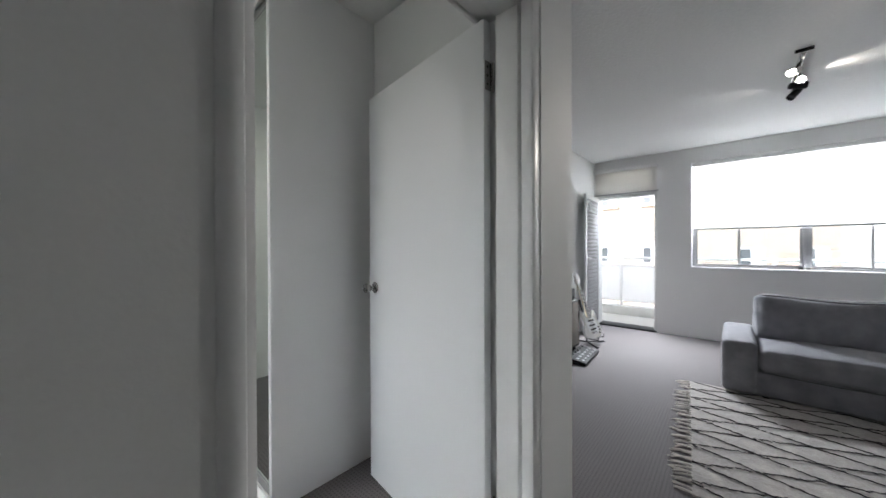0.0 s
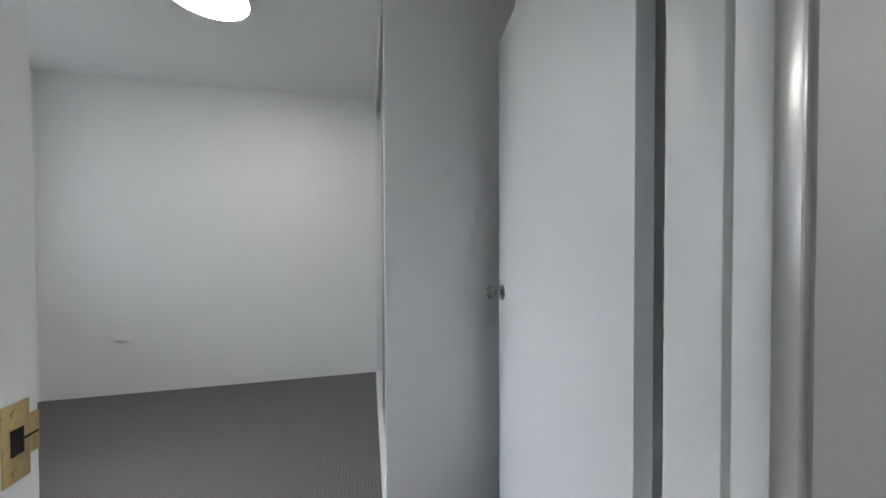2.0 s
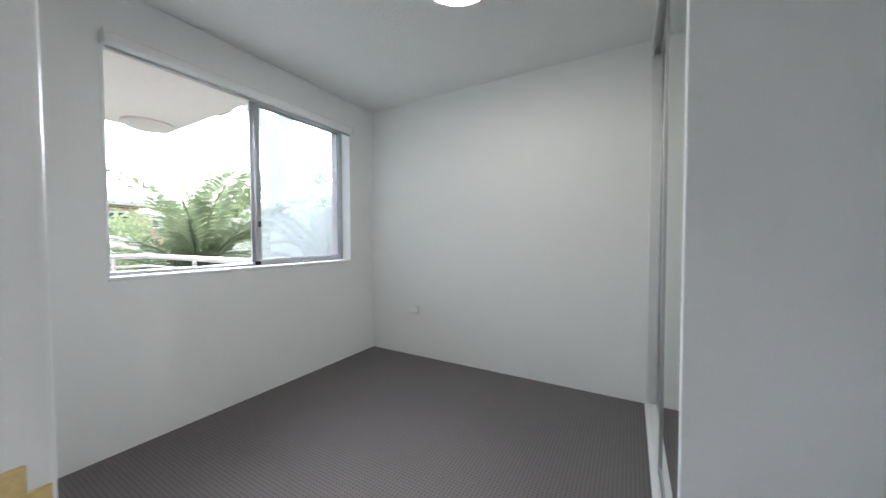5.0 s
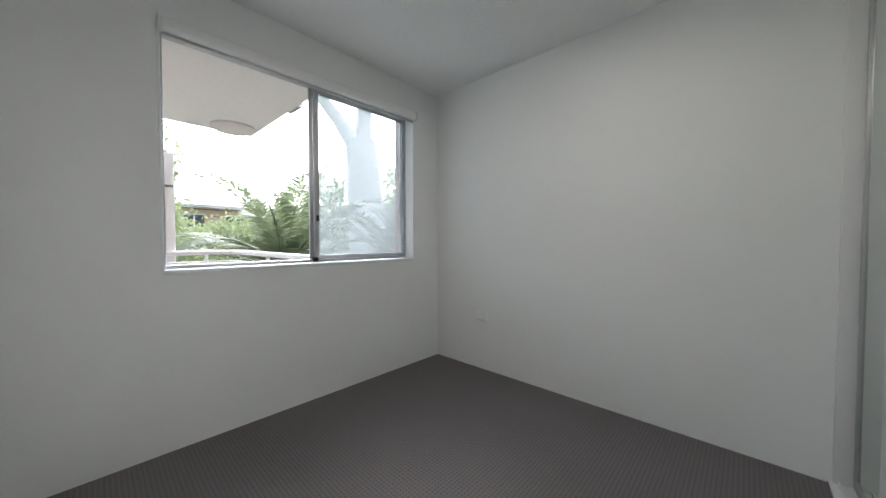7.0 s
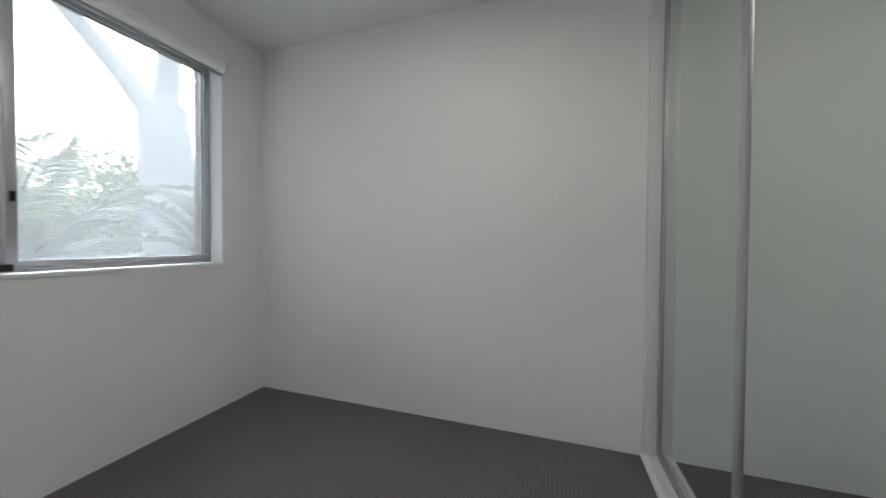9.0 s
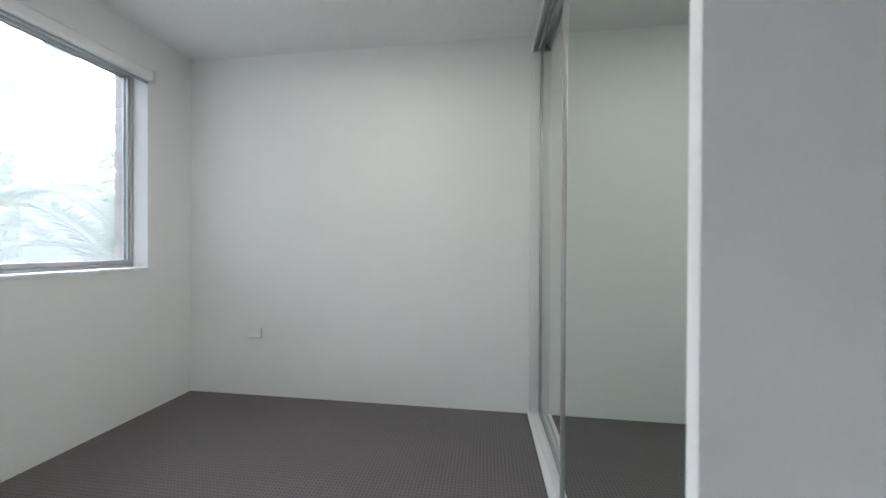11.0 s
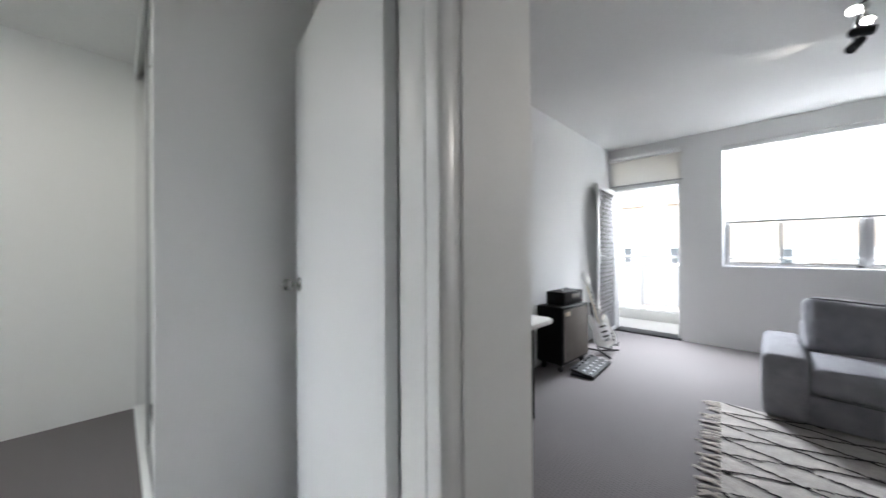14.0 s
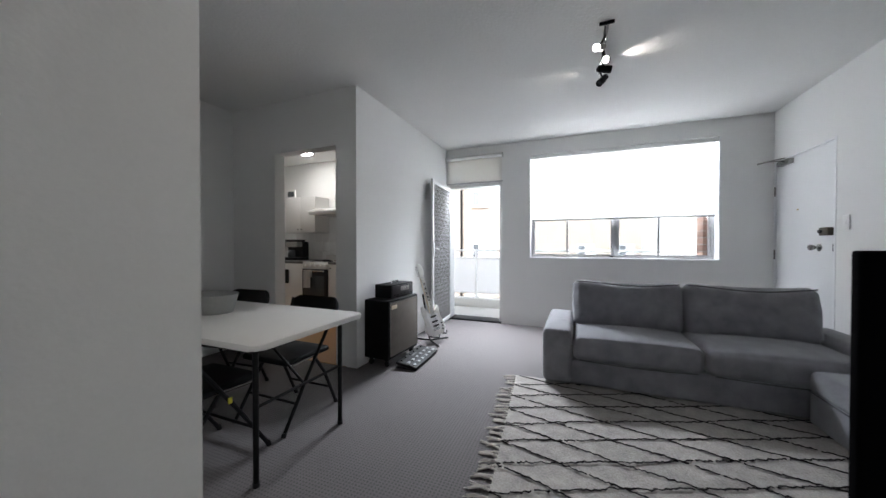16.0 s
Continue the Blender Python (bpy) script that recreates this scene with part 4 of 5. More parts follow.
def folding_chair(at, turn, label):
    """Faces -x; the back stands at +x."""
    c = thing("folding_chair", at, label, "chair", "folding chairs round the table", turn=turn)
    bm = pillow(B(), (-0.20, -0.195, 0.395), (0.17, 0.195, 0.43), 0.016, (0, 0, 0.008), n=3, inner=5)
    part("seat", bm, BLACK_PAD, c)
    shape = []
    for cy, cz, a0, r in ((0.14, 0.015, 0, 0.075), (-0.14, 0.015, 90, 0.075), (-0.19, -0.06, 180, 0.025), (0.19, -0.06, 270, 0.025)):
        shape += [(cy + r * math.cos(radians(a0 + 15 * q)), cz + r * math.sin(radians(a0 + 15 * q))) for q in range(7)]
    bm = outline(B(), shape, -0.012, 0.012, pose(0, 0, 0, 90, 0, 90), 0.006)
    bmesh.ops.bisect_plane(bm, geom=bm.verts[:] + bm.edges[:] + bm.faces[:], plane_co=(0, 0, 0), plane_no=(0, 1, 0))
    for y in (-0.14, -0.07, 0.07, 0.14):
        bmesh.ops.bisect_plane(bm, geom=bm.verts[:] + bm.edges[:] + bm.faces[:], plane_co=(0, y, 0), plane_no=(0, 1, 0))
    for v in bm.verts:
        v.co.x += 0.035 * (1 - (v.co.y / 0.215) ** 2) - 0.012
    bm.transform(Matrix.Translation((0.235, 0, 0.665)) @ pose(0, 0, 0, 0, 14, 0))
    part("backrest", bm, BLACK_PAD, c)
    for y in (-0.21, 0.21):
        leg = part("leg", tube(B(), [(-0.235, y, 0.012), (-0.05, y, 0.30), (0.14, y, 0.575), (0.21, y, 0.66), (0.225, y * 0.96, 0.735)], 0.011), BLACK_STEEL, c)
        part("rubber_foot", rod(B(), (-0.240, y, 0.0), (-0.232, y, 0.022), 0.015), BLACK_PLASTIC, leg)
        s = y * 0.9
        leg = part("leg", tube(B(), [(0.23, s, 0.012), (0.12, s, 0.26), (0.02, s, 0.40)], 0.011), BLACK_STEEL, c)
        part("rubber_foot", rod(B(), (0.236, s, 0.0), (0.228, s, 0.022), 0.015), BLACK_PLASTIC, leg)
        part("link", rod(B(), (-0.16, s * 1.05, 0.392), (0.045, s * 1.05, 0.405), 0.007), SILVER, c)
    part("crossbar", rod(B(), (-0.14, -0.21, 0.155), (-0.14, 0.21, 0.155), 0.008), BLACK_STEEL, c)
    part("crossbar", rod(B(), (0.18, -0.19, 0.13), (0.18, 0.19, 0.13), 0.008), BLACK_STEEL, c)
    return c


chair = folding_chair((2.77, 1.70, 0), 0, "black folding chair tucked under the table")
copy_thing(chair, pose(2.83, 2.46, 0, 0, 0, 4))
chair_w = copy_thing(chair, pose(2.21, 1.72, 0, 0, 0, 180))
copy_thing(chair, pose(2.15, 2.42, 0, 0, 0, 176))
chair_w["label"] = "black folding chair with a small yellow tag"
part("tag", box(B(), -0.02, 0.0, 0.222, 0.225, 0.34, 0.37), YELLOW, chair_w, "yellow paper tag")

basket = thing("basket", (2.50, 2.10, 0.702), "shallow grey oval basket on the table", "basket")
bm = lathe(B(), [(0.02, 0.0), (0.135, 0.0), (0.162, 0.110), (0.165, 0.117), (0.157, 0.117), (0.130, 0.012), (0.02, 0.012)], Matrix.Diagonal((0.85, 1.25, 1, 1)), 40)
part("shell", bm, BOWL, basket)

# ---- amplifier, pedal board and guitar ----
cab = thing("speaker_cabinet", (3.95, 1.60, 0), "black guitar speaker cabinet on castors with a taupe grille", "speaker", turn=-3)
part("shell", box(B(), -0.27, 0.27, -0.13, 0.14, 0.075, 0.62, 0.010), TOLEX, cab)
grille = part("grille_cloth", box(B(), -0.245, 0.245, -0.136, -0.13, 0.100, 0.597, 0.002), GRILLE, cab, "taupe woven grille cloth")
part("trim", box(box(box(box(B(), -0.25, 0.25, -0.139, -0.13, 0.595, 0.601), -0.25, 0.25, -0.139, -0.13, 0.096, 0.102), -0.25, -0.245, -0.139, -0.13, 0.102, 0.595), 0.245, 0.25, -0.139, -0.13, 0.102, 0.595), SILVER, cab)
part("badge", box(B(), -0.225, -0.135, -0.140, -0.136, 0.535, 0.572, 0.001), MAPLE, grille, "small tan badge")
for x in (-0.22, 0.22):
    for y in (-0.085, 0.095):
        castor = part("castor", rod(B(), (x - 0.010, y, 0.026), (x + 0.010, y, 0.026), 0.026, 16), BLACK_PLASTIC, cab)
        part("fork", box(B(), x - 0.018, x + 0.018, y - 0.02, y + 0.02, 0.054, 0.075, 0.003), BLACK_STEEL, castor)
head = thing("amplifier_head", (3.985, 1.60, 0.62), "small black amplifier head with a carry handle", "amplifier", turn=-3)
part("shell", box(B(), -0.20, 0.20, -0.095, 0.095, 0.006, 0.132, 0.008), TOLEX, head)
part("front_panel", box(B(), -0.185, 0.185, -0.099, -0.095, 0.018, 0.120, 0.001), BLACK_PLASTIC, head)
for k, (x, wd) in enumerate(((-0.030, 0.030), (0.010, 0.032), (0.048, 0.026), (0.088, 0.034))):
    part("logo_bar", box(B(), x - wd / 2, x + wd / 2, -0.102, -0.099, 0.058, 0.108, 0.001), SILVER, head)
for k in range(6):
    part("control_knob", rod(B(), (-0.15 + 0.06 * k, -0.099, 0.034), (-0.15 + 0.06 * k, -0.112, 0.034), 0.008), BLACK_PLASTIC, head)
part("handle", tube(B(), [(-0.06, 0, 0.132), (-0.05, 0, 0.155), (0.05, 0, 0.155), (0.06, 0, 0.132)], 0.006), CHROME, head)
for x in (-0.16, 0.16):
    for y in (-0.07, 0.07):
        part("foot", rod(B(), (x, y, 0), (x, y, 0.008), 0.012), BLACK_PLASTIC, head)

PEDAL = material("grey_anodised_switch", (0.16, 0.16, 0.165), 0.6, 0.3, spread=0.15, scale=10, fine=160)
board = thing("pedal_board", (3.99, 1.345, 0), "silver multi-effects pedal board lying on the carpet", "pedal board", turn=3)
m = pose(0, 0, 0.012, 9, 0, 0)
part("deck", box(B(), -0.27, 0.27, -0.105, 0.105, 0.012, 0.038, 0.005, m), BLACK_PAD, board)
part("plinth", box(B(), -0.265, 0.265, -0.10, 0.10, 0.0, 0.018, 0.002), BLACK_PLASTIC, board)
for k in range(6):
    x = -0.225 + 0.09 * k
    for y in (-0.065, -0.005):
        part("foot_switch", box(B(), x - 0.022, x + 0.022, y - 0.012, y + 0.012, 0.038, 0.046, 0.002, m), PEDAL, board)
    part("control_knob", rod(B(), m @ Vector((x, 0.070, 0.038)), m @ Vector((x, 0.070, 0.052)), 0.009), BLACK_PLASTIC, board)
part("display", box(B(), -0.05, 0.05, 0.035, 0.055, 0.038, 0.040, 0, m), BLACK_PLASTIC, board)

stand = thing("guitar_stand", (4.60, 1.44, 0), "black folding guitar stand", "guitar stand")
for a, b in (((0, 0.05, 0.02), (-0.16, -0.13, 0.012)), ((0, 0.05, 0.02), (0.20, -0.10, 0.012)), ((0, 0.05, 0.02), (0.02, 0.24, 0.012))):
    part("leg", rod(B(), a, b, 0.010), BLACK_STEEL, stand)
part("post", rod(B(), (0, 0.05, 0.015), (0.02, 0.15, 0.55), 0.011), BLACK_STEEL, stand)
part("yoke", tube(B(), [(-0.11, -0.12, 0.13), (-0.11, -0.115, 0.09), (-0.09, 0.0, 0.085), (0.0, 0.055, 0.085), (0.09, 0.0, 0.085), (0.11, -0.115, 0.09), (0.11, -0.12, 0.13)], 0.009), BLACK_PLASTIC, stand)

guitar = thing("electric_guitar", (4.62, 1.40, 0.078), "white double-cutaway electric guitar leaning on its stand", "guitar")
gm = pose(0, 0, 0, 0, 0, -30) @ pose(0, 0, 0, 74, 0, 0) @ pose(0, 0, 0, 0, 0, 9)      # local: x across, y up the neck, z out of the face
body = [(0.0, 0.0), (0.07, 0.004), (0.125, 0.035), (0.148, 0.09), (0.140, 0.145), (0.115, 0.195), (0.105, 0.235), (0.115, 0.275), (0.128, 0.315), (0.120, 0.360), (0.100, 0.372), (0.080, 0.340), (0.058, 0.300), (0.030, 0.285),
        (-0.030, 0.285), (-0.055, 0.305), (-0.078, 0.355), (-0.098, 0.405), (-0.118, 0.400), (-0.135, 0.345), (-0.128, 0.285), (-0.112, 0.240), (-0.118, 0.195), (-0.146, 0.140), (-0.152, 0.085), (-0.128, 0.032), (-0.07, 0.004)]
gbody = part("body", outline(B(), [(x * 0.92, y * 0.92) for x, y in body], -0.022, 0.022, gm, 0.007), GUITAR_WHITE, guitar)
gm2 = gm @ Matrix.Translation((0, 0, 0.022))
part("pickguard", outline(B(), [(-0.07, 0.09), (0.06, 0.06), (0.10, 0.10), (0.085, 0.17), (0.07, 0.25), (0.03, 0.262), (-0.03, 0.262), (-0.075, 0.30), (-0.085, 0.24)], 0.0, 0.003, gm2), PLASTIC, gbody)
for y in (0.115, 0.165, 0.225):
    part("pickup", box(B(), -0.042, 0.042, y - 0.009, y + 0.009, 0.003, 0.010, 0.002, gm2), BLACK_PLASTIC, gbody)
part("bridge", box(B(), -0.04, 0.04, 0.062, 0.088, 0.0, 0.012, 0.002, gm2), CHROME, gbody)
for x, y in ((0.085, 0.125), (0.09, 0.09), (0.082, 0.055)):
    part("control_knob", rod(B(), gm2 @ Vector((x, y, 0.0)), gm2 @ Vector((x, y, 0.012)), 0.010), BLACK_PLASTIC, gbody)
neck = part("neck", outline(B(), [(-0.027, 0.22), (0.027, 0.22), (0.021, 0.70), (-0.021, 0.70)], 0.002, 0.026, gm, 0.003), MAPLE, guitar)
part("fingerboard", outline(B(), [(-0.027, 0.235), (0.027, 0.235), (0.021, 0.70), (-0.021, 0.70)], 0.0265, 0.031, gm), GUITAR_WHITE, neck, "pale fingerboard")
for k in range(21):
    y = 0.70 - 0.62 * (1 - 2 ** (-(k + 1) / 12))
    part("fret", box(B(), -0.024, 0.024, y - 0.001, y + 0.001, 0.031, 0.0325, 0, gm), SILVER, neck)
for k in range(5):
    y = 0.70 - 0.62 * (1 - 2 ** (-(2 * k + 2.5) / 12))
    part("inlay", box(B(), -0.012, 0.012, y - 0.007, y + 0.007, 0.0308, 0.0318, 0, gm), BLACK_PLASTIC, neck)
hs = part("headstock", outline(B(), [(-0.021, 0.70), (0.021, 0.70), (0.048, 0.735), (0.052, 0.80), (0.030, 0.86), (-0.005, 0.872), (-0.022, 0.845), (-0.018, 0.78)], 0.004, 0.019, gm, 0.003), GUITAR_WHITE, guitar)
for k in range(6):
    p = Vector((-0.020 + 0.001 * k, 0.725 + 0.022 * k, 0.011))
    part("tuning_peg", rod(B(), gm @ p, gm @ (p + Vector((-0.028, 0, 0))), 0.006, 8), CHROME, hs)
for k in range(6):
    x = -0.017 + 0.0068 * k
    part("string", rod(B(), gm @ Vector((x * 1.15, 0.075, 0.036)), gm @ Vector((x, 0.705, 0.034)), 0.0006, 4), SILVER, guitar)

# ---- kitchen seen through its opening ----
KX = 5.0            # front of the base units


def unit(name, y0, y1, label, z0=0.09, z1=0.845, x0=KX, x1=5.60, doors=1, category="cabinet", knob=True):
    c = thing(name, (x1, (y0 + y1) / 2, 0), label, category, "kitchen units")
    off = Matrix.Translation((-x1, -(y0 + y1) / 2, 0))

    def p(n, bm, mat, parent=None):
        bm.transform(off)
        return part(n, bm, mat, parent or c)

    p("body", box(B(), x0 + 0.018, x1, y0 + 0.001, y1 - 0.001, z0, z1), LAMINATE)
    if z0 < 0.2:
        p("plinth", box(B(), x0 + 0.06, x1, y0 + 0.002, y1 - 0.002, 0.006, z0), BLACK_PLASTIC)
    wd = (y1 - y0) / doors
    for k in range(doors):
        a, b = y0 + wd * k + 0.002, y0 + wd * (k + 1) - 0.002
        d = p("door", box(B(), x0, x0 + 0.018, a, b, z0 + 0.002, z1 - 0.002, 0.002), LAMINATE)
        hy = (b - 0.035) if k == 0 else (a + 0.035)
        hz = z0 + 0.05 if z0 > 0.5 else z1 - 0.06
        p("handle", rod(B(), (x0, hy, hz), (x0 - 0.025, hy, hz), 0.010, 10), SILVER, d)
    return c


unit("base_cabinet", 3.86, 4.40, "white laminate kitchen base cabinet")
unit("base_cabinet", 4.402, 4.94, "white laminate kitchen base cabinet")
unit("base_cabinet", 2.80, 3.34, "white laminate kitchen base cabinet")
unit("wall_cabinet", 3.86, 4.50, "white laminate wall cabinet with two doors", 1.345, 1.935, 5.27, 5.60, 2)
top_ = thing("worktop", (5.3, 4.4, 0.845), "dark speckled kitchen worktop", "worktop")
part("slab", box(B(), -0.32, 0.30, -0.54, 0.54, 0, 0.036, 0.004), STONE_TOP, top_)
top_2 = thing("worktop", (5.3, 3.07, 0.845), "dark speckled kitchen worktop", "worktop")
part("slab", box(B(), -0.32, 0.30, -0.27, 0.27, 0, 0.036, 0.004), STONE_TOP, top_2)
splash = thing("splashback", (5.615, 3.85, 0.882), "white tiled splashback", "splashback", kind="structure")
for r in range(3):
    for k in range(14):
        part("tile", box(B(), -0.008, 0.0, -1.05 + 0.152 * k, -1.05 + 0.152 * k + 0.149, 0.152 * r, 0.152 * r + 0.149, 0.002), PLASTIC, splash)

stove = thing("stove", (5.30, 3.60, 0.006), "white freestanding electric stove with a black oven door", "stove")
part("body", box(B(), -0.29, 0.30, -0.255, 0.255, 0.05, 0.86, 0.006), COOKER, stove)
part("hob", box(B(), -0.30, 0.22, -0.257, 0.257, 0.86, 0.872, 0.004), COOKER, stove)
part("splash_panel", box(B(), 0.22, 0.30, -0.257, 0.257, 0.86, 0.96, 0.006), COOKER, stove)
for x in (-0.17, 0.08):
    for y in (-0.13, 0.13):
        part("hotplate", lathe(B(), [(0.075, 0.872), (0.075, 0.880), (0.068, 0.884), (0.02, 0.884)], Matrix.Translation((x, y, 0)), 20), BLACK_STEEL, stove)
part("control_panel", box(B(), -0.305, -0.29, -0.25, 0.25, 0.775, 0.855, 0.004), COOKER, stove)
for k in range(5):
    part("control_knob", rod(B(), (-0.305, -0.19 + 0.095 * k, 0.815), (-0.325, -0.19 + 0.095 * k, 0.815), 0.017), PLASTIC, stove)
oven = part("oven_door", box(B(), -0.318, -0.29, -0.245, 0.245, 0.25, 0.762, 0.006), BLACK_PLASTIC, stove, "black glass oven door")
part("oven_window", box(B(), -0.321, -0.318, -0.19, 0.19, 0.34, 0.66, 0.002), DARK_GLASS, oven)
part("oven_handle", tube(B(), [(-0.318, -0.20, 0.735), (-0.352, -0.20, 0.735), (-0.352, 0.20, 0.735), (-0.318, 0.20, 0.735)], 0.008), CHROME, oven)
part("drawer", box(B(), -0.312, -0.29, -0.245, 0.245, 0.06, 0.235, 0.005), COOKER, stove)
towel = thing("tea_towel", (4.945, 3.70, 0.745), "white tea towel hung over the oven handle", "towel")
bm = B()
rows = []
for i in range(13):
    y = -0.07 + 0.14 * i / 12
    f = 0.006 * math.sin(i * 1.4)
    rows.append([bm.verts.new(p) for p in ((-0.014 + f, y * 0.94, -0.26), (-0.012 + f, y, -0.05), (-0.004, y, 0.009), (0.004, y, 0.012), (0.014, y, 0.004), (0.020 + f * 0.5, y, -0.10))])
for a, b in zip(rows, rows[1:]):
    for k in range(5):
        bm.faces.new((a[k], a[k + 1], b[k + 1], b[k]))
bmesh.ops.solidify(bm, geom=list(bm.faces), thickness=0.004)
part("cloth", bm, TOWEL, towel)

hood = thing("range_hood", (5.60, 3.56, 1.62), "cream slide-out range hood under the wall", "range hood")
part("body", outline(B(), [(-0.50, 0.0), (0.0, 0.0), (0.0, 0.10), (-0.36, 0.10), (-0.50, 0.045)], -0.29, 0.29, pose(0, 0, 0, 90, 0, 0), 0.004), LAMINATE, hood)
part("filter", box(B(), -0.42, -0.08, -0.22, 0.22, -0.006, 0.0), ALU, hood)

coffee = thing("coffee_machine", (5.30, 4.32, 0.881), "black and silver coffee machine on the worktop", "coffee machine")
part("base", box(B(), -0.13, 0.13, -0.17, 0.17, 0, 0.05, 0.008), BLACK_PLASTIC, coffee)
part("tower", box(B(), 0.0, 0.13, -0.17, 0.17, 0.05, 0.31, 0.010), BLACK_PLASTIC, coffee)
part("brew_head", box(B(), -0.13, 0.0, -0.165, 0.165, 0.22, 0.31, 0.012), SILVER, coffee)
part("jug", lathe(B(), [(0.05, 0.052), (0.062, 0.07), (0.062, 0.14), (0.045, 0.17), (0.042, 0.17)], Matrix.Translation((-0.055, 0.02, 0))), DARK_GLASS, coffee)
part("lid", box(B(), -0.10, 0.10, -0.12, 0.12, 0.31, 0.345, 0.008), BLACK_PLASTIC, coffee)
clock_ = thing("picture_frame", (5.32, 4.42, 1.935), "small dark framed picture standing on the wall cabinet", "picture frame")
part("frame", box(B(), -0.012, 0.012, -0.09, 0.09, 0, 0.13, 0.004), PLASTIC, clock_)
part("picture", box(B(), -0.0145, -0.012, -0.072, 0.072, 0.02, 0.112), DARK_GLASS, clock_)
mitt = thing("oven_mitt", (4.975, 4.17, 0.62), "black oven mitt hung on the cabinet front", "oven mitt")
part("mitt", pillow(B(), (-0.010, -0.045, -0.09), (0.018, 0.045, 0.13), 0.02, (0.006, 0, 0.0), n=3, inner=4, wrinkle=0.006), BLACK_PAD, mitt)
klight = thing("ceiling_light", (5.06, 3.84, H), "round white kitchen ceiling light, switched on", "ceiling light")
part("rim", lathe(B(), [(0.095, 0.0), (0.108, -0.003), (0.109, -0.013), (0.103, -0.016)], seg=40), PLASTIC, klight)
part("diffuser", lathe(B(), [(0.103, -0.014), (0.099, -0.018), (0.02, -0.019)], seg=40), LED_WARM, klight)

# ---- balconies ----
solid("balcony_floor", box(B(), 6.05, 7.25, -2.6, 3.6, -0.20, -0.04), BALCONY_TILE, "pale coated balcony floor", "balcony", kind="structure")
solid("balcony_kerb", box(B(), 7.05, 7.20, -2.6, 3.6, -0.04, 0.13, 0.008), CONCRETE, "pale concrete balcony kerb", "kerb", kind="structure")
rail = thing("balcony_railing", (7.12, 0.5, 0.13), "white balcony railing with obscure glass panels", "railing")
part("top_rail", box(B(), -0.025, 0.025, -3.0, 3.0, 0.885, 0.925, 0.006), WHITE_ALU, rail)
part("middle_rail", box(B(), -0.015, 0.015, -3.0, 3.0, 0.745, 0.775, 0.004), WHITE_ALU, rail)
part("bottom_rail", box(B(), -0.015, 0.015, -3.0, 3.0, 0.085, 0.115, 0.004), WHITE_ALU, rail)
for k in range(6):
    y = -2.95 + 1.03 * k
    part("post", box(B(), -0.02, 0.02, y - 0.02, y + 0.02, 0.0, 0.885, 0.003), WHITE_ALU, rail)
    if k < 5:
        part("panel", box(B(), -0.004, 0.004, y + 0.02, y + 1.01, 0.115, 0.745), FROST, rail, "white obscure glass panel")

# out of view; roof grey chosen so less light bounces onto the soffit
solid("balcony_floor_west", box(B(), -4.75, -2.055, -2.2, 2.52, -0.20, -0.04), ROOF, "unseen grey balcony floor, darkened to dim the soffit", "balcony", kind="structure")
solid("balcony_soffit", box(B(), -4.10, -2.055, -2.2, 2.50, 2.46, 2.64, 0.004), RENDER, "white rendered soffit of the balcony above", "balcony", kind="structure")
solid("roof_slab", box(box(B(), -2.4, 6.06, -3.2, 5.3, 2.93, 3.1), -2.3, 6.05, 5.1, 5.3, -6, 2.93), RENDER, "white rendered slab of the storey above", "roof", kind="structure")
lamp_w = thing("ceiling_light", (-3.84, 2.24, 2.46), "round cream light under the balcony soffit", "ceiling light")
part("bowl", lathe(B(), [(0.22, 0.0), (0.225, -0.02), (0.18, -0.05), (0.02, -0.06)], seg=32), TABLE_TOP, lamp_w)
# plain boxes for the small fixture, taken for a sensor light
fixture_w = thing("gutter_bracket", (-2.95, 2.50, 2.50), "small grey fixture on the edge of the soffit", "bracket")
part("arm", box(B(), -0.13, 0.13, 0.0, 0.09, 0.0, 0.03, 0.004), ALU, fixture_w)
part("clip", box(B(), 0.04, 0.10, 0.0, 0.11, 0.03, 0.06, 0.004), ALU, fixture_w)
rail_w = thing("balcony_railing", (-4.3, 0.6, -0.04), "white tubular balcony railing", "railing")
part("top_rail", tube(B(), [(0, -2.6, 1.045), (0, 1.66, 1.045), (0.03, 1.74, 1.045), (0.11, 1.77, 1.045), (2.24, 1.77, 1.045)], 0.028), WHITE_ALU, rail_w)
part("middle_rail", tube(B(), [(0, -2.6, 0.93), (0, 1.70, 0.93), (0.06, 1.77, 0.93), (2.24, 1.77, 0.93)], 0.014), WHITE_ALU, rail_w)
for x, y in ((0, -2.4), (0, -1.2), (0, 0.2), (0, 1.45), (1.1, 1.77), (2.15, 1.77)):
    part("post", rod(B(), (x, y, 0), (x, y, 1.03), 0.020), WHITE_ALU, rail_w)
pergola = thing("balcony_screen_frame", (-4.40, 1.69, -0.04), "white post and beam at the balcony's edge", "post")
part("post", box(B(), -0.05, 0.05, -0.020, 0.077, 0, 2.20, 0.006), WHITE_ALU, pergola)
part("beam", box(B(), -0.04, 0.04, -2.6, -0.020, 2.04, 2.198, 0.006), WHITE_ALU, pergola)
part("bracket", box(B(), 0.05, 0.062, -0.05, 0.07, 1.80, 1.83, 0.003), SILVER, pergola)

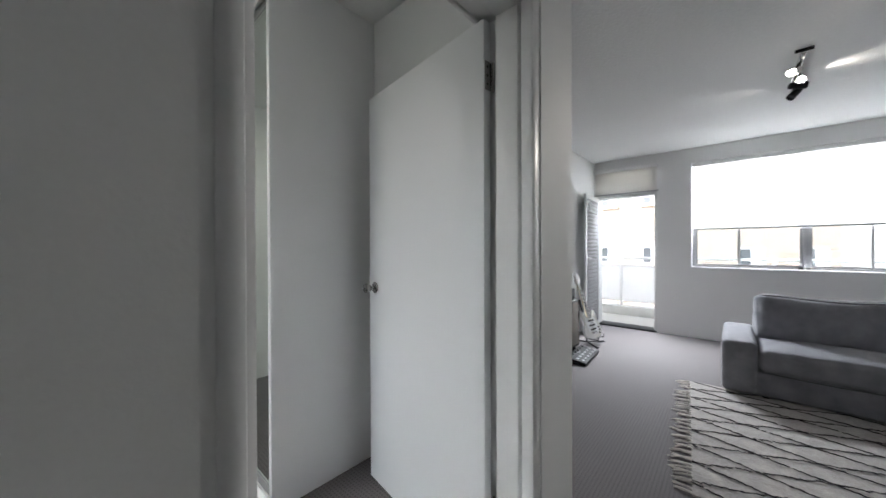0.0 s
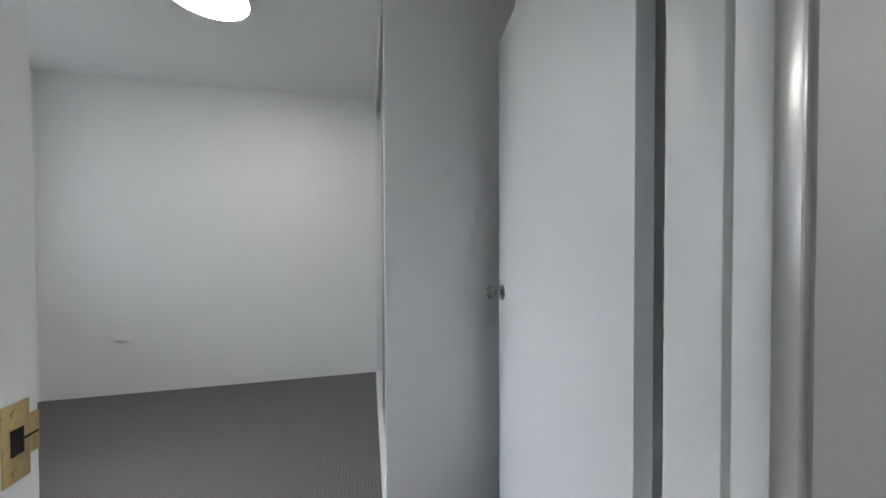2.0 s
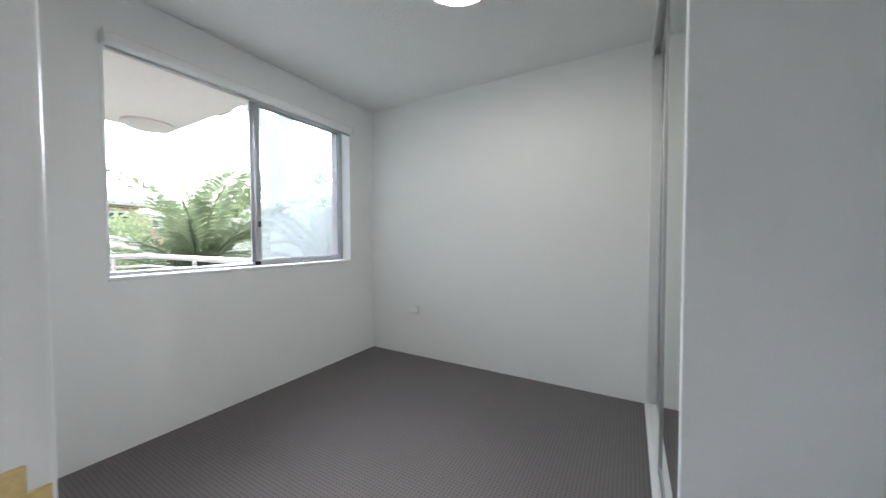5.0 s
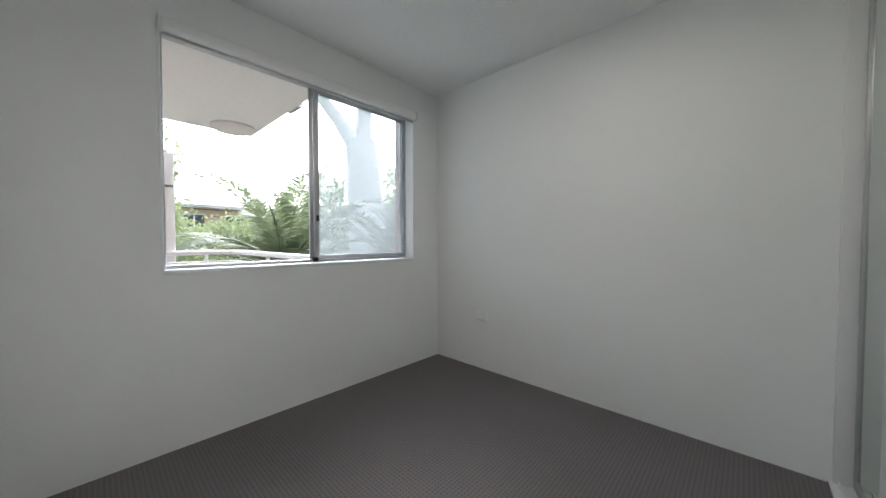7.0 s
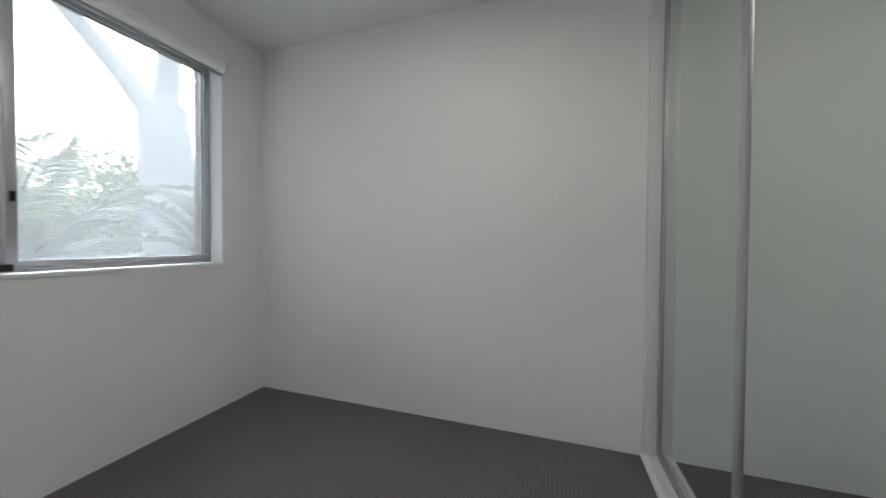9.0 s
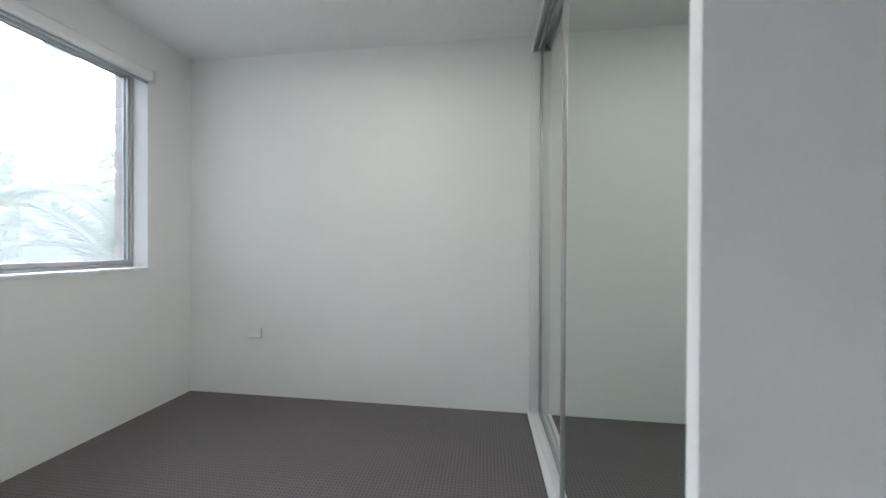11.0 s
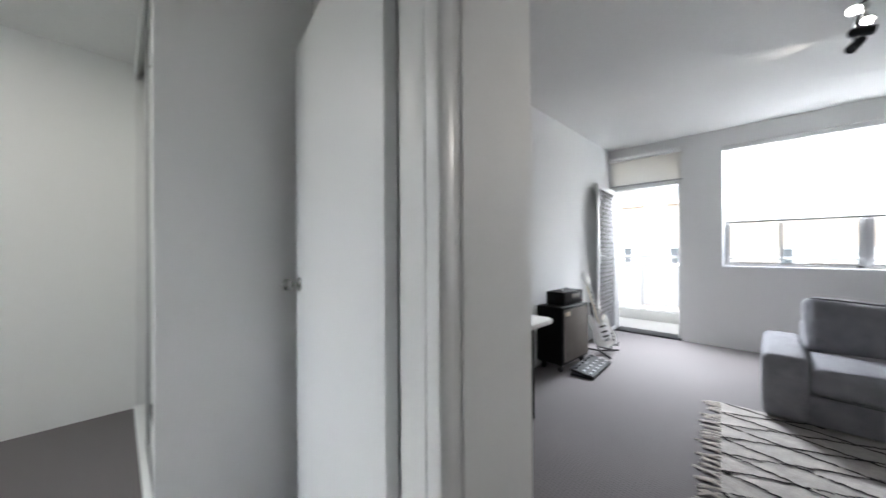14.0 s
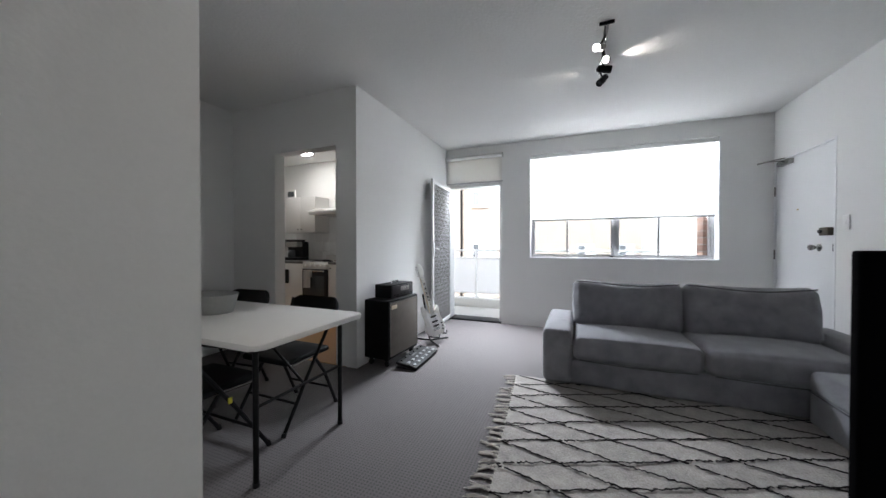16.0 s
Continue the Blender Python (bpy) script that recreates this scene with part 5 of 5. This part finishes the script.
# ---- brick piers at the outer edge of the windows ----
def brick_pier(at, name_label, size_x, size_y, courses, z0):
    """Stretcher courses laid along y, every second course broken by a joint."""
    pier = thing("brick_pier", at, name_label, "brick wall", kind="structure")
    part("mortar", box(B(), -size_x / 2 + 0.006, size_x / 2 - 0.006, -size_y / 2 + 0.006, size_y / 2 - 0.006, z0, z0 + courses * 0.086), MORTAR, pier)
    full = mesh_of("brick", box(B(), -size_x / 2, size_x / 2, -size_y / 2, size_y / 2, 0, 0.076, 0.003), RED_BRICK)
    half = mesh_of("brick_half", box(B(), -size_x / 2, size_x / 2, -size_y / 4 + 0.005, size_y / 4 - 0.005, 0, 0.076, 0.003), RED_BRICK)
    for k in range(courses):
        for y, me in (((0, full),) if k % 2 else ((-size_y / 4 - 0.0025, half), (size_y / 4 + 0.0025, half))):
            b = new("brick", me)
            b.parent, b.location = pier, (random.uniform(-0.002, 0.002), y + random.uniform(-0.002, 0.002), z0 + k * 0.086)


brick_pier((-1.995, 3.275, 0), "red-brown brick reveal outside the bedroom window", 0.11, 0.23, 21, 0.80)
brick_pier((6.175, -1.654, 0), "red-brown brick reveal outside the living room window", 0.23, 0.23, 21, 0.80)
solid("outer_wall_west", box(box(box(box(B(), -2.05, -1.938, 3.39, 3.66, -6, 2.9), -2.05, -1.938, -3.2, 1.35, -6, 2.9), -2.05, -1.938, 1.35, 3.39, -6, 0.80), -2.05, -1.938, 1.35, 3.39, 2.606, 2.9), brick_material("red_brickwork", (0.36, 0.22, 0.17), (0.30, 0.18, 0.14), (0.42, 0.40, 0.37)), "red-brown brick outer wall", "wall", kind="structure")

# ---- outside ----
GZ = -5.8
solid("ground", box(B(), -400, 400, -400, 400, GZ - 0.5, GZ), GROUND, "suburban ground far below", "ground", kind="structure")

house = thing("apartment_building", (18.0, 2.0, GZ), "cream brick apartment building with small windows", "building")
part("wall", box(B(), 0, 9, -4.8, 5.0, 0, 14.5), CREAM_BRICK, house)
part("roof", box(B(), -0.4, 9.4, -5.2, 5.4, 14.5, 14.8), ROOF, house)
part("wall_wing", box(B(), 3.0, 9, 5.0, 14.0, 0, 14.5), CREAM_BRICK, house)
part("downpipe", rod(B(), (-0.06, 3.71, 0), (-0.06, 3.71, 14.4), 0.05), BLACK_STEEL, house)
for row in range(-1, 4):
    z = 6.28 + 2.78 * row
    for y0, y1, tall in ((2.36, 3.08, 0.74), (0.52, 1.24, 0.74), (-2.85, -2.15, 0.68), (-4.5, -3.9, 0.68)):
        w = part("window", box(B(), -0.010, 0.02, y0, y1, z, z + tall), DARK_GLASS, house)
        part("frame", box(box(box(box(box(B(), -0.03, 0.0, y0 - 0.03, y0 + 0.03, z, z + tall), -0.03, 0.0, y1 - 0.03, y1 + 0.03, z, z + tall), -0.03, 0, y0, y1, z - 0.03, z + 0.03), -0.03, 0, y0, y1, z + tall - 0.03, z + tall + 0.03),
                          -0.03, 0, (y0 + y1) / 2 - 0.02, (y0 + y1) / 2 + 0.02, z, z + tall), ALU, w)
        part("curtain", box(B(), -0.014, -0.010, y0 + 0.03, (y0 + y1) / 2, z + 0.03, z + tall - 0.03), CONCRETE, w)
        part("sill", box(B(), -0.10, 0.0, y0 - 0.08, y1 + 0.08, z - 0.14, z - 0.03), TAN, house)
annex = thing("weatherboard_building", (19.5, -9.0, GZ), "white weatherboard building next door", "building")
part("wall", box(B(), 0, 8, -6, 6.1, 0, 10.0), RENDER, annex)
for k in range(55):
    part("board", box(B(), -0.03, 0.0, -6, 6.1, 0.3 + 0.175 * k, 0.3 + 0.175 * k + 0.165), RENDER, annex)
part("roof", box(B(), -0.4, 8.4, -6.4, 6.5, 10.0, 10.25), ROOF, annex)

far_house = thing("apartment_building", (-43.0, 14.5, GZ), "distant tan brick building with a low grey roof", "building")
part("wall", box(B(), -5, 5, -9, 9, 0, 10.3), TAN, far_house)
part("roof", outline(B(), [(-6, 0), (6, 0), (0, 1.1)], -9.8, 9.8, Matrix.Translation((0, 0, 10.3)) @ pose(0, 0, 0, 90, 0, 0)), ROOF, far_house)
part("eaves", box(B(), 5.0, 5.9, -9.7, 9.7, 10.05, 10.3), RENDER, far_house)
for k in range(5):
    w = part("window", box(B(), 5.0, 5.05, -7.6 + 3.4 * k, -6.0 + 3.4 * k, 8.2, 9.4), DARK_GLASS, far_house)
    part("frame", box(box(B(), 5.05, 5.09, -7.7 + 3.4 * k, -5.9 + 3.4 * k, 9.4, 9.5), 5.05, 5.09, -6.85 + 3.4 * k, -6.75 + 3.4 * k, 8.2, 9.4), WHITE_ALU, w)
    part("sill", box(B(), 5.0, 5.12, -7.7 + 3.4 * k, -5.9 + 3.4 * k, 8.05, 8.2), RENDER, w)

pole = thing("utility_pole", (-29.4, 4.5, GZ), "pale timber utility pole carrying wires along the street", "utility pole")
part("shaft", rod(B(), (0, 0, 0), (0, 0, 10.0), 0.15, 12, 0.11), PALE_BARK, pole)
part("crossarm", box(B(), -0.9, 0.9, -0.06, 0.06, 9.3, 9.42, 0.01), PALE_BARK, pole)
for x, z in ((-0.8, 9.46), (0.0, 8.9), (0.8, 9.46)):
    part("wire", tube(B(), [(x, 26.0 * k / 8, z - 0.35 * math.sin(math.pi * abs(k) / 8)) for k in range(-8, 9)], 0.018, 5), BLACK_STEEL, pole)


def frond(bm, base, yaw, rise, length, droop, rnd):
    """One feathered palm leaf: a bent rib and two rows of leaflets."""
    pts, p, ang = [], Vector(base), rise
    n = 22
    for k in range(n + 1):
        pts.append(p.copy())
        ang -= droop * (0.3 + 1.4 * k / n) / n
        p = p + Vector((math.cos(yaw) * math.cos(ang), math.sin(yaw) * math.cos(ang), math.sin(ang))) * (length / n)
    tube(bm, pts, [0.026 * (1 - 0.85 * k / n) for k in range(n + 1)], 5)
    for k in range(2, n):
        for q in (0.0, 0.2, 0.4, 0.6, 0.8):
            c = pts[k].lerp(pts[k + 1], q)
            d = (pts[k + 1] - pts[k]).normalized()
            side = d.cross(Vector((0, 0, 1))).normalized()
            up = side.cross(d)
            f = (k + q) / n
            ll = length * 0.17 * math.sin(math.pi * min(1, 0.12 + 0.88 * f)) ** 0.7 * rnd.uniform(0.8, 1.1) + 0.05
            for s in (-1, 1):
                way = (side * s * 0.85 + d * 0.55 + up * rnd.uniform(0.05, 0.35)).normalized()
                tip = c + way * ll + Vector((0, 0, -0.18 * ll))
                mid = c + way * ll * 0.5
                wv = d * 0.019
                a, b, e, t = bm.verts.new(c - wv * 0.5), bm.verts.new(mid + wv), bm.verts.new(mid - wv), bm.verts.new(tip)
                bm.faces.new((a, e, b)), bm.faces.new((b, e, t))


def palm(at, crown_z, count, length, seed, label):
    rnd = random.Random(seed)
    t = thing("palm_tree", at, label, "palm tree")
    prof = [(0.20 + 0.05 * (k % 2), crown_z * k / 40) for k in range(41)]
    part("trunk", lathe(B(), prof, seg=14), BARK, t)
    for k in range(count):
        bm = B()
        yaw = 2 * math.pi * (k * 0.382) + rnd.uniform(-0.2, 0.2)
        rise = radians(80 - 62 * (k / count) + rnd.uniform(-6, 6))
        frond(bm, (0, 0, crown_z), yaw, rise, length * rnd.uniform(0.85, 1.1), radians(78 + 34 * k / count), rnd)
        part("frond", bm, FROND, t, kind="stuff")
    return t


palm((-6.1, 3.65, GZ), 6.2, 20, 2.7, 7, "date palm with long arching green fronds")
palm((-6.0, 6.3, GZ), 6.2, 11, 2.6, 5, "date palm with long arching green fronds")
slim = thing("palm_tree", (-3.55, 4.45, GZ), "slender palm with a few drooping fronds beside the brick wall", "palm tree")
part("trunk", lathe(B(), [(0.06 + 0.012 * (k % 2), 6.9 * k / 30) for k in range(31)], seg=10), BARK, slim)
for yaw, rise, length, droop in ((196, 66, 1.55, 118), (70, 62, 1.5, 100), (20, 55, 1.3, 100), (125, 70, 1.4, 110)):
    bm = B()
    frond(bm, (0, 0, 6.9), radians(yaw), radians(rise), length, radians(droop), random.Random(yaw))
    part("frond", bm, FROND, slim, kind="stuff")


def tree(at, height, spread, seed, label, clumps=150):
    """Forked trunk and a crown of leaf clumps with gaps."""
    rnd = random.Random(seed)
    t = thing("tree", at, label, "tree")
    bm = B()
    tube(bm, [(0, 0, 0), (0.1, 0.05, height * 0.35), (0.05, 0.1, height * 0.7)], [0.28, 0.2, 0.12], 10)
    tips = []
    for k in range(9):
        a = k * 2.4
        tip = (math.cos(a) * spread * rnd.uniform(0.4, 0.8), math.sin(a) * spread * rnd.uniform(0.4, 0.8), height * rnd.uniform(0.6, 0.95))
        tube(bm, [(0.08, 0.06, height * rnd.uniform(0.3, 0.6)), (tip[0] * 0.5, tip[1] * 0.5, tip[2] * 0.85), tip], [0.10, 0.06, 0.025], 7)
        tips.append(tip)
    part("trunk", bm, BARK, t)
    verts, faces = [], []
    for k in range(clumps):
        tip = tips[k % len(tips)]
        c = Vector(tip) + Vector((rnd.gauss(0, spread * 0.28), rnd.gauss(0, spread * 0.28), rnd.gauss(0, height * 0.09)))
        for q in range(120):
            p = c + Vector((rnd.gauss(0, 1), rnd.gauss(0, 1), rnd.gauss(0, 0.7))) * spread * 0.13
            u = Vector((rnd.gauss(0, 1), rnd.gauss(0, 1), rnd.gauss(0, 1))).normalized()
            w = u.cross(Vector((rnd.gauss(0, 1), rnd.gauss(0, 1), rnd.gauss(0, 1)))).normalized()
            s = rnd.uniform(0.06, 0.14)
            i = len(verts)
            verts += [p - u * s, p + w * s * 0.45, p + u * s, p - w * s * 0.45]
            faces.append((i, i + 1, i + 2, i + 3))
    me = bpy.data.meshes.new("crown")
    me.from_pydata([tuple(v) for v in verts], [], faces)
    me.materials.append(LEAF)
    crown = new("crown", me)
    crown.parent = t
    tagged(crown, "", "", "", "stuff")


tree((-12.0, 1.0, GZ), 10.4, 1.7, 3, "tall green garden tree", 130)
gum = thing("tree", (-7.2, 6.5, GZ), "pale smooth-barked tree trunk forking high up", "tree")
part("trunk", tube(B(), [(0, 0, 0), (0.05, -0.1, 4.5), (0.15, -0.35, 8.0), (0.25, -0.55, 9.6)], [0.66, 0.55, 0.47, 0.38], 14), PALE_BARK, gum)
part("limb", tube(B(), [(0.22, -0.5, 9.2), (0.0, -1.0, 10.0), (-0.4, -1.9, 11.2)], [0.24, 0.17, 0.10], 10), PALE_BARK, gum)
part("limb", tube(B(), [(0.22, -0.5, 9.2), (0.4, -0.5, 10.6), (0.3, -0.2, 12.5)], [0.26, 0.19, 0.10], 10), PALE_BARK, gum)
tree((-17.0, 4.0, GZ), 7.6, 3.2, 8, "dense green garden tree")
tree((-14.5, 8.2, GZ), 9.2, 2.6, 9, "dense green garden tree")
tree((-10.2, 10.0, GZ), 9.0, 2.4, 12, "dense green garden tree")
tree((-22.0, 16.5, GZ), 8.2, 4.0, 15, "dense green garden tree")
tree((-24.0, 1.5, GZ), 8.0, 4.0, 17, "dense green garden tree")
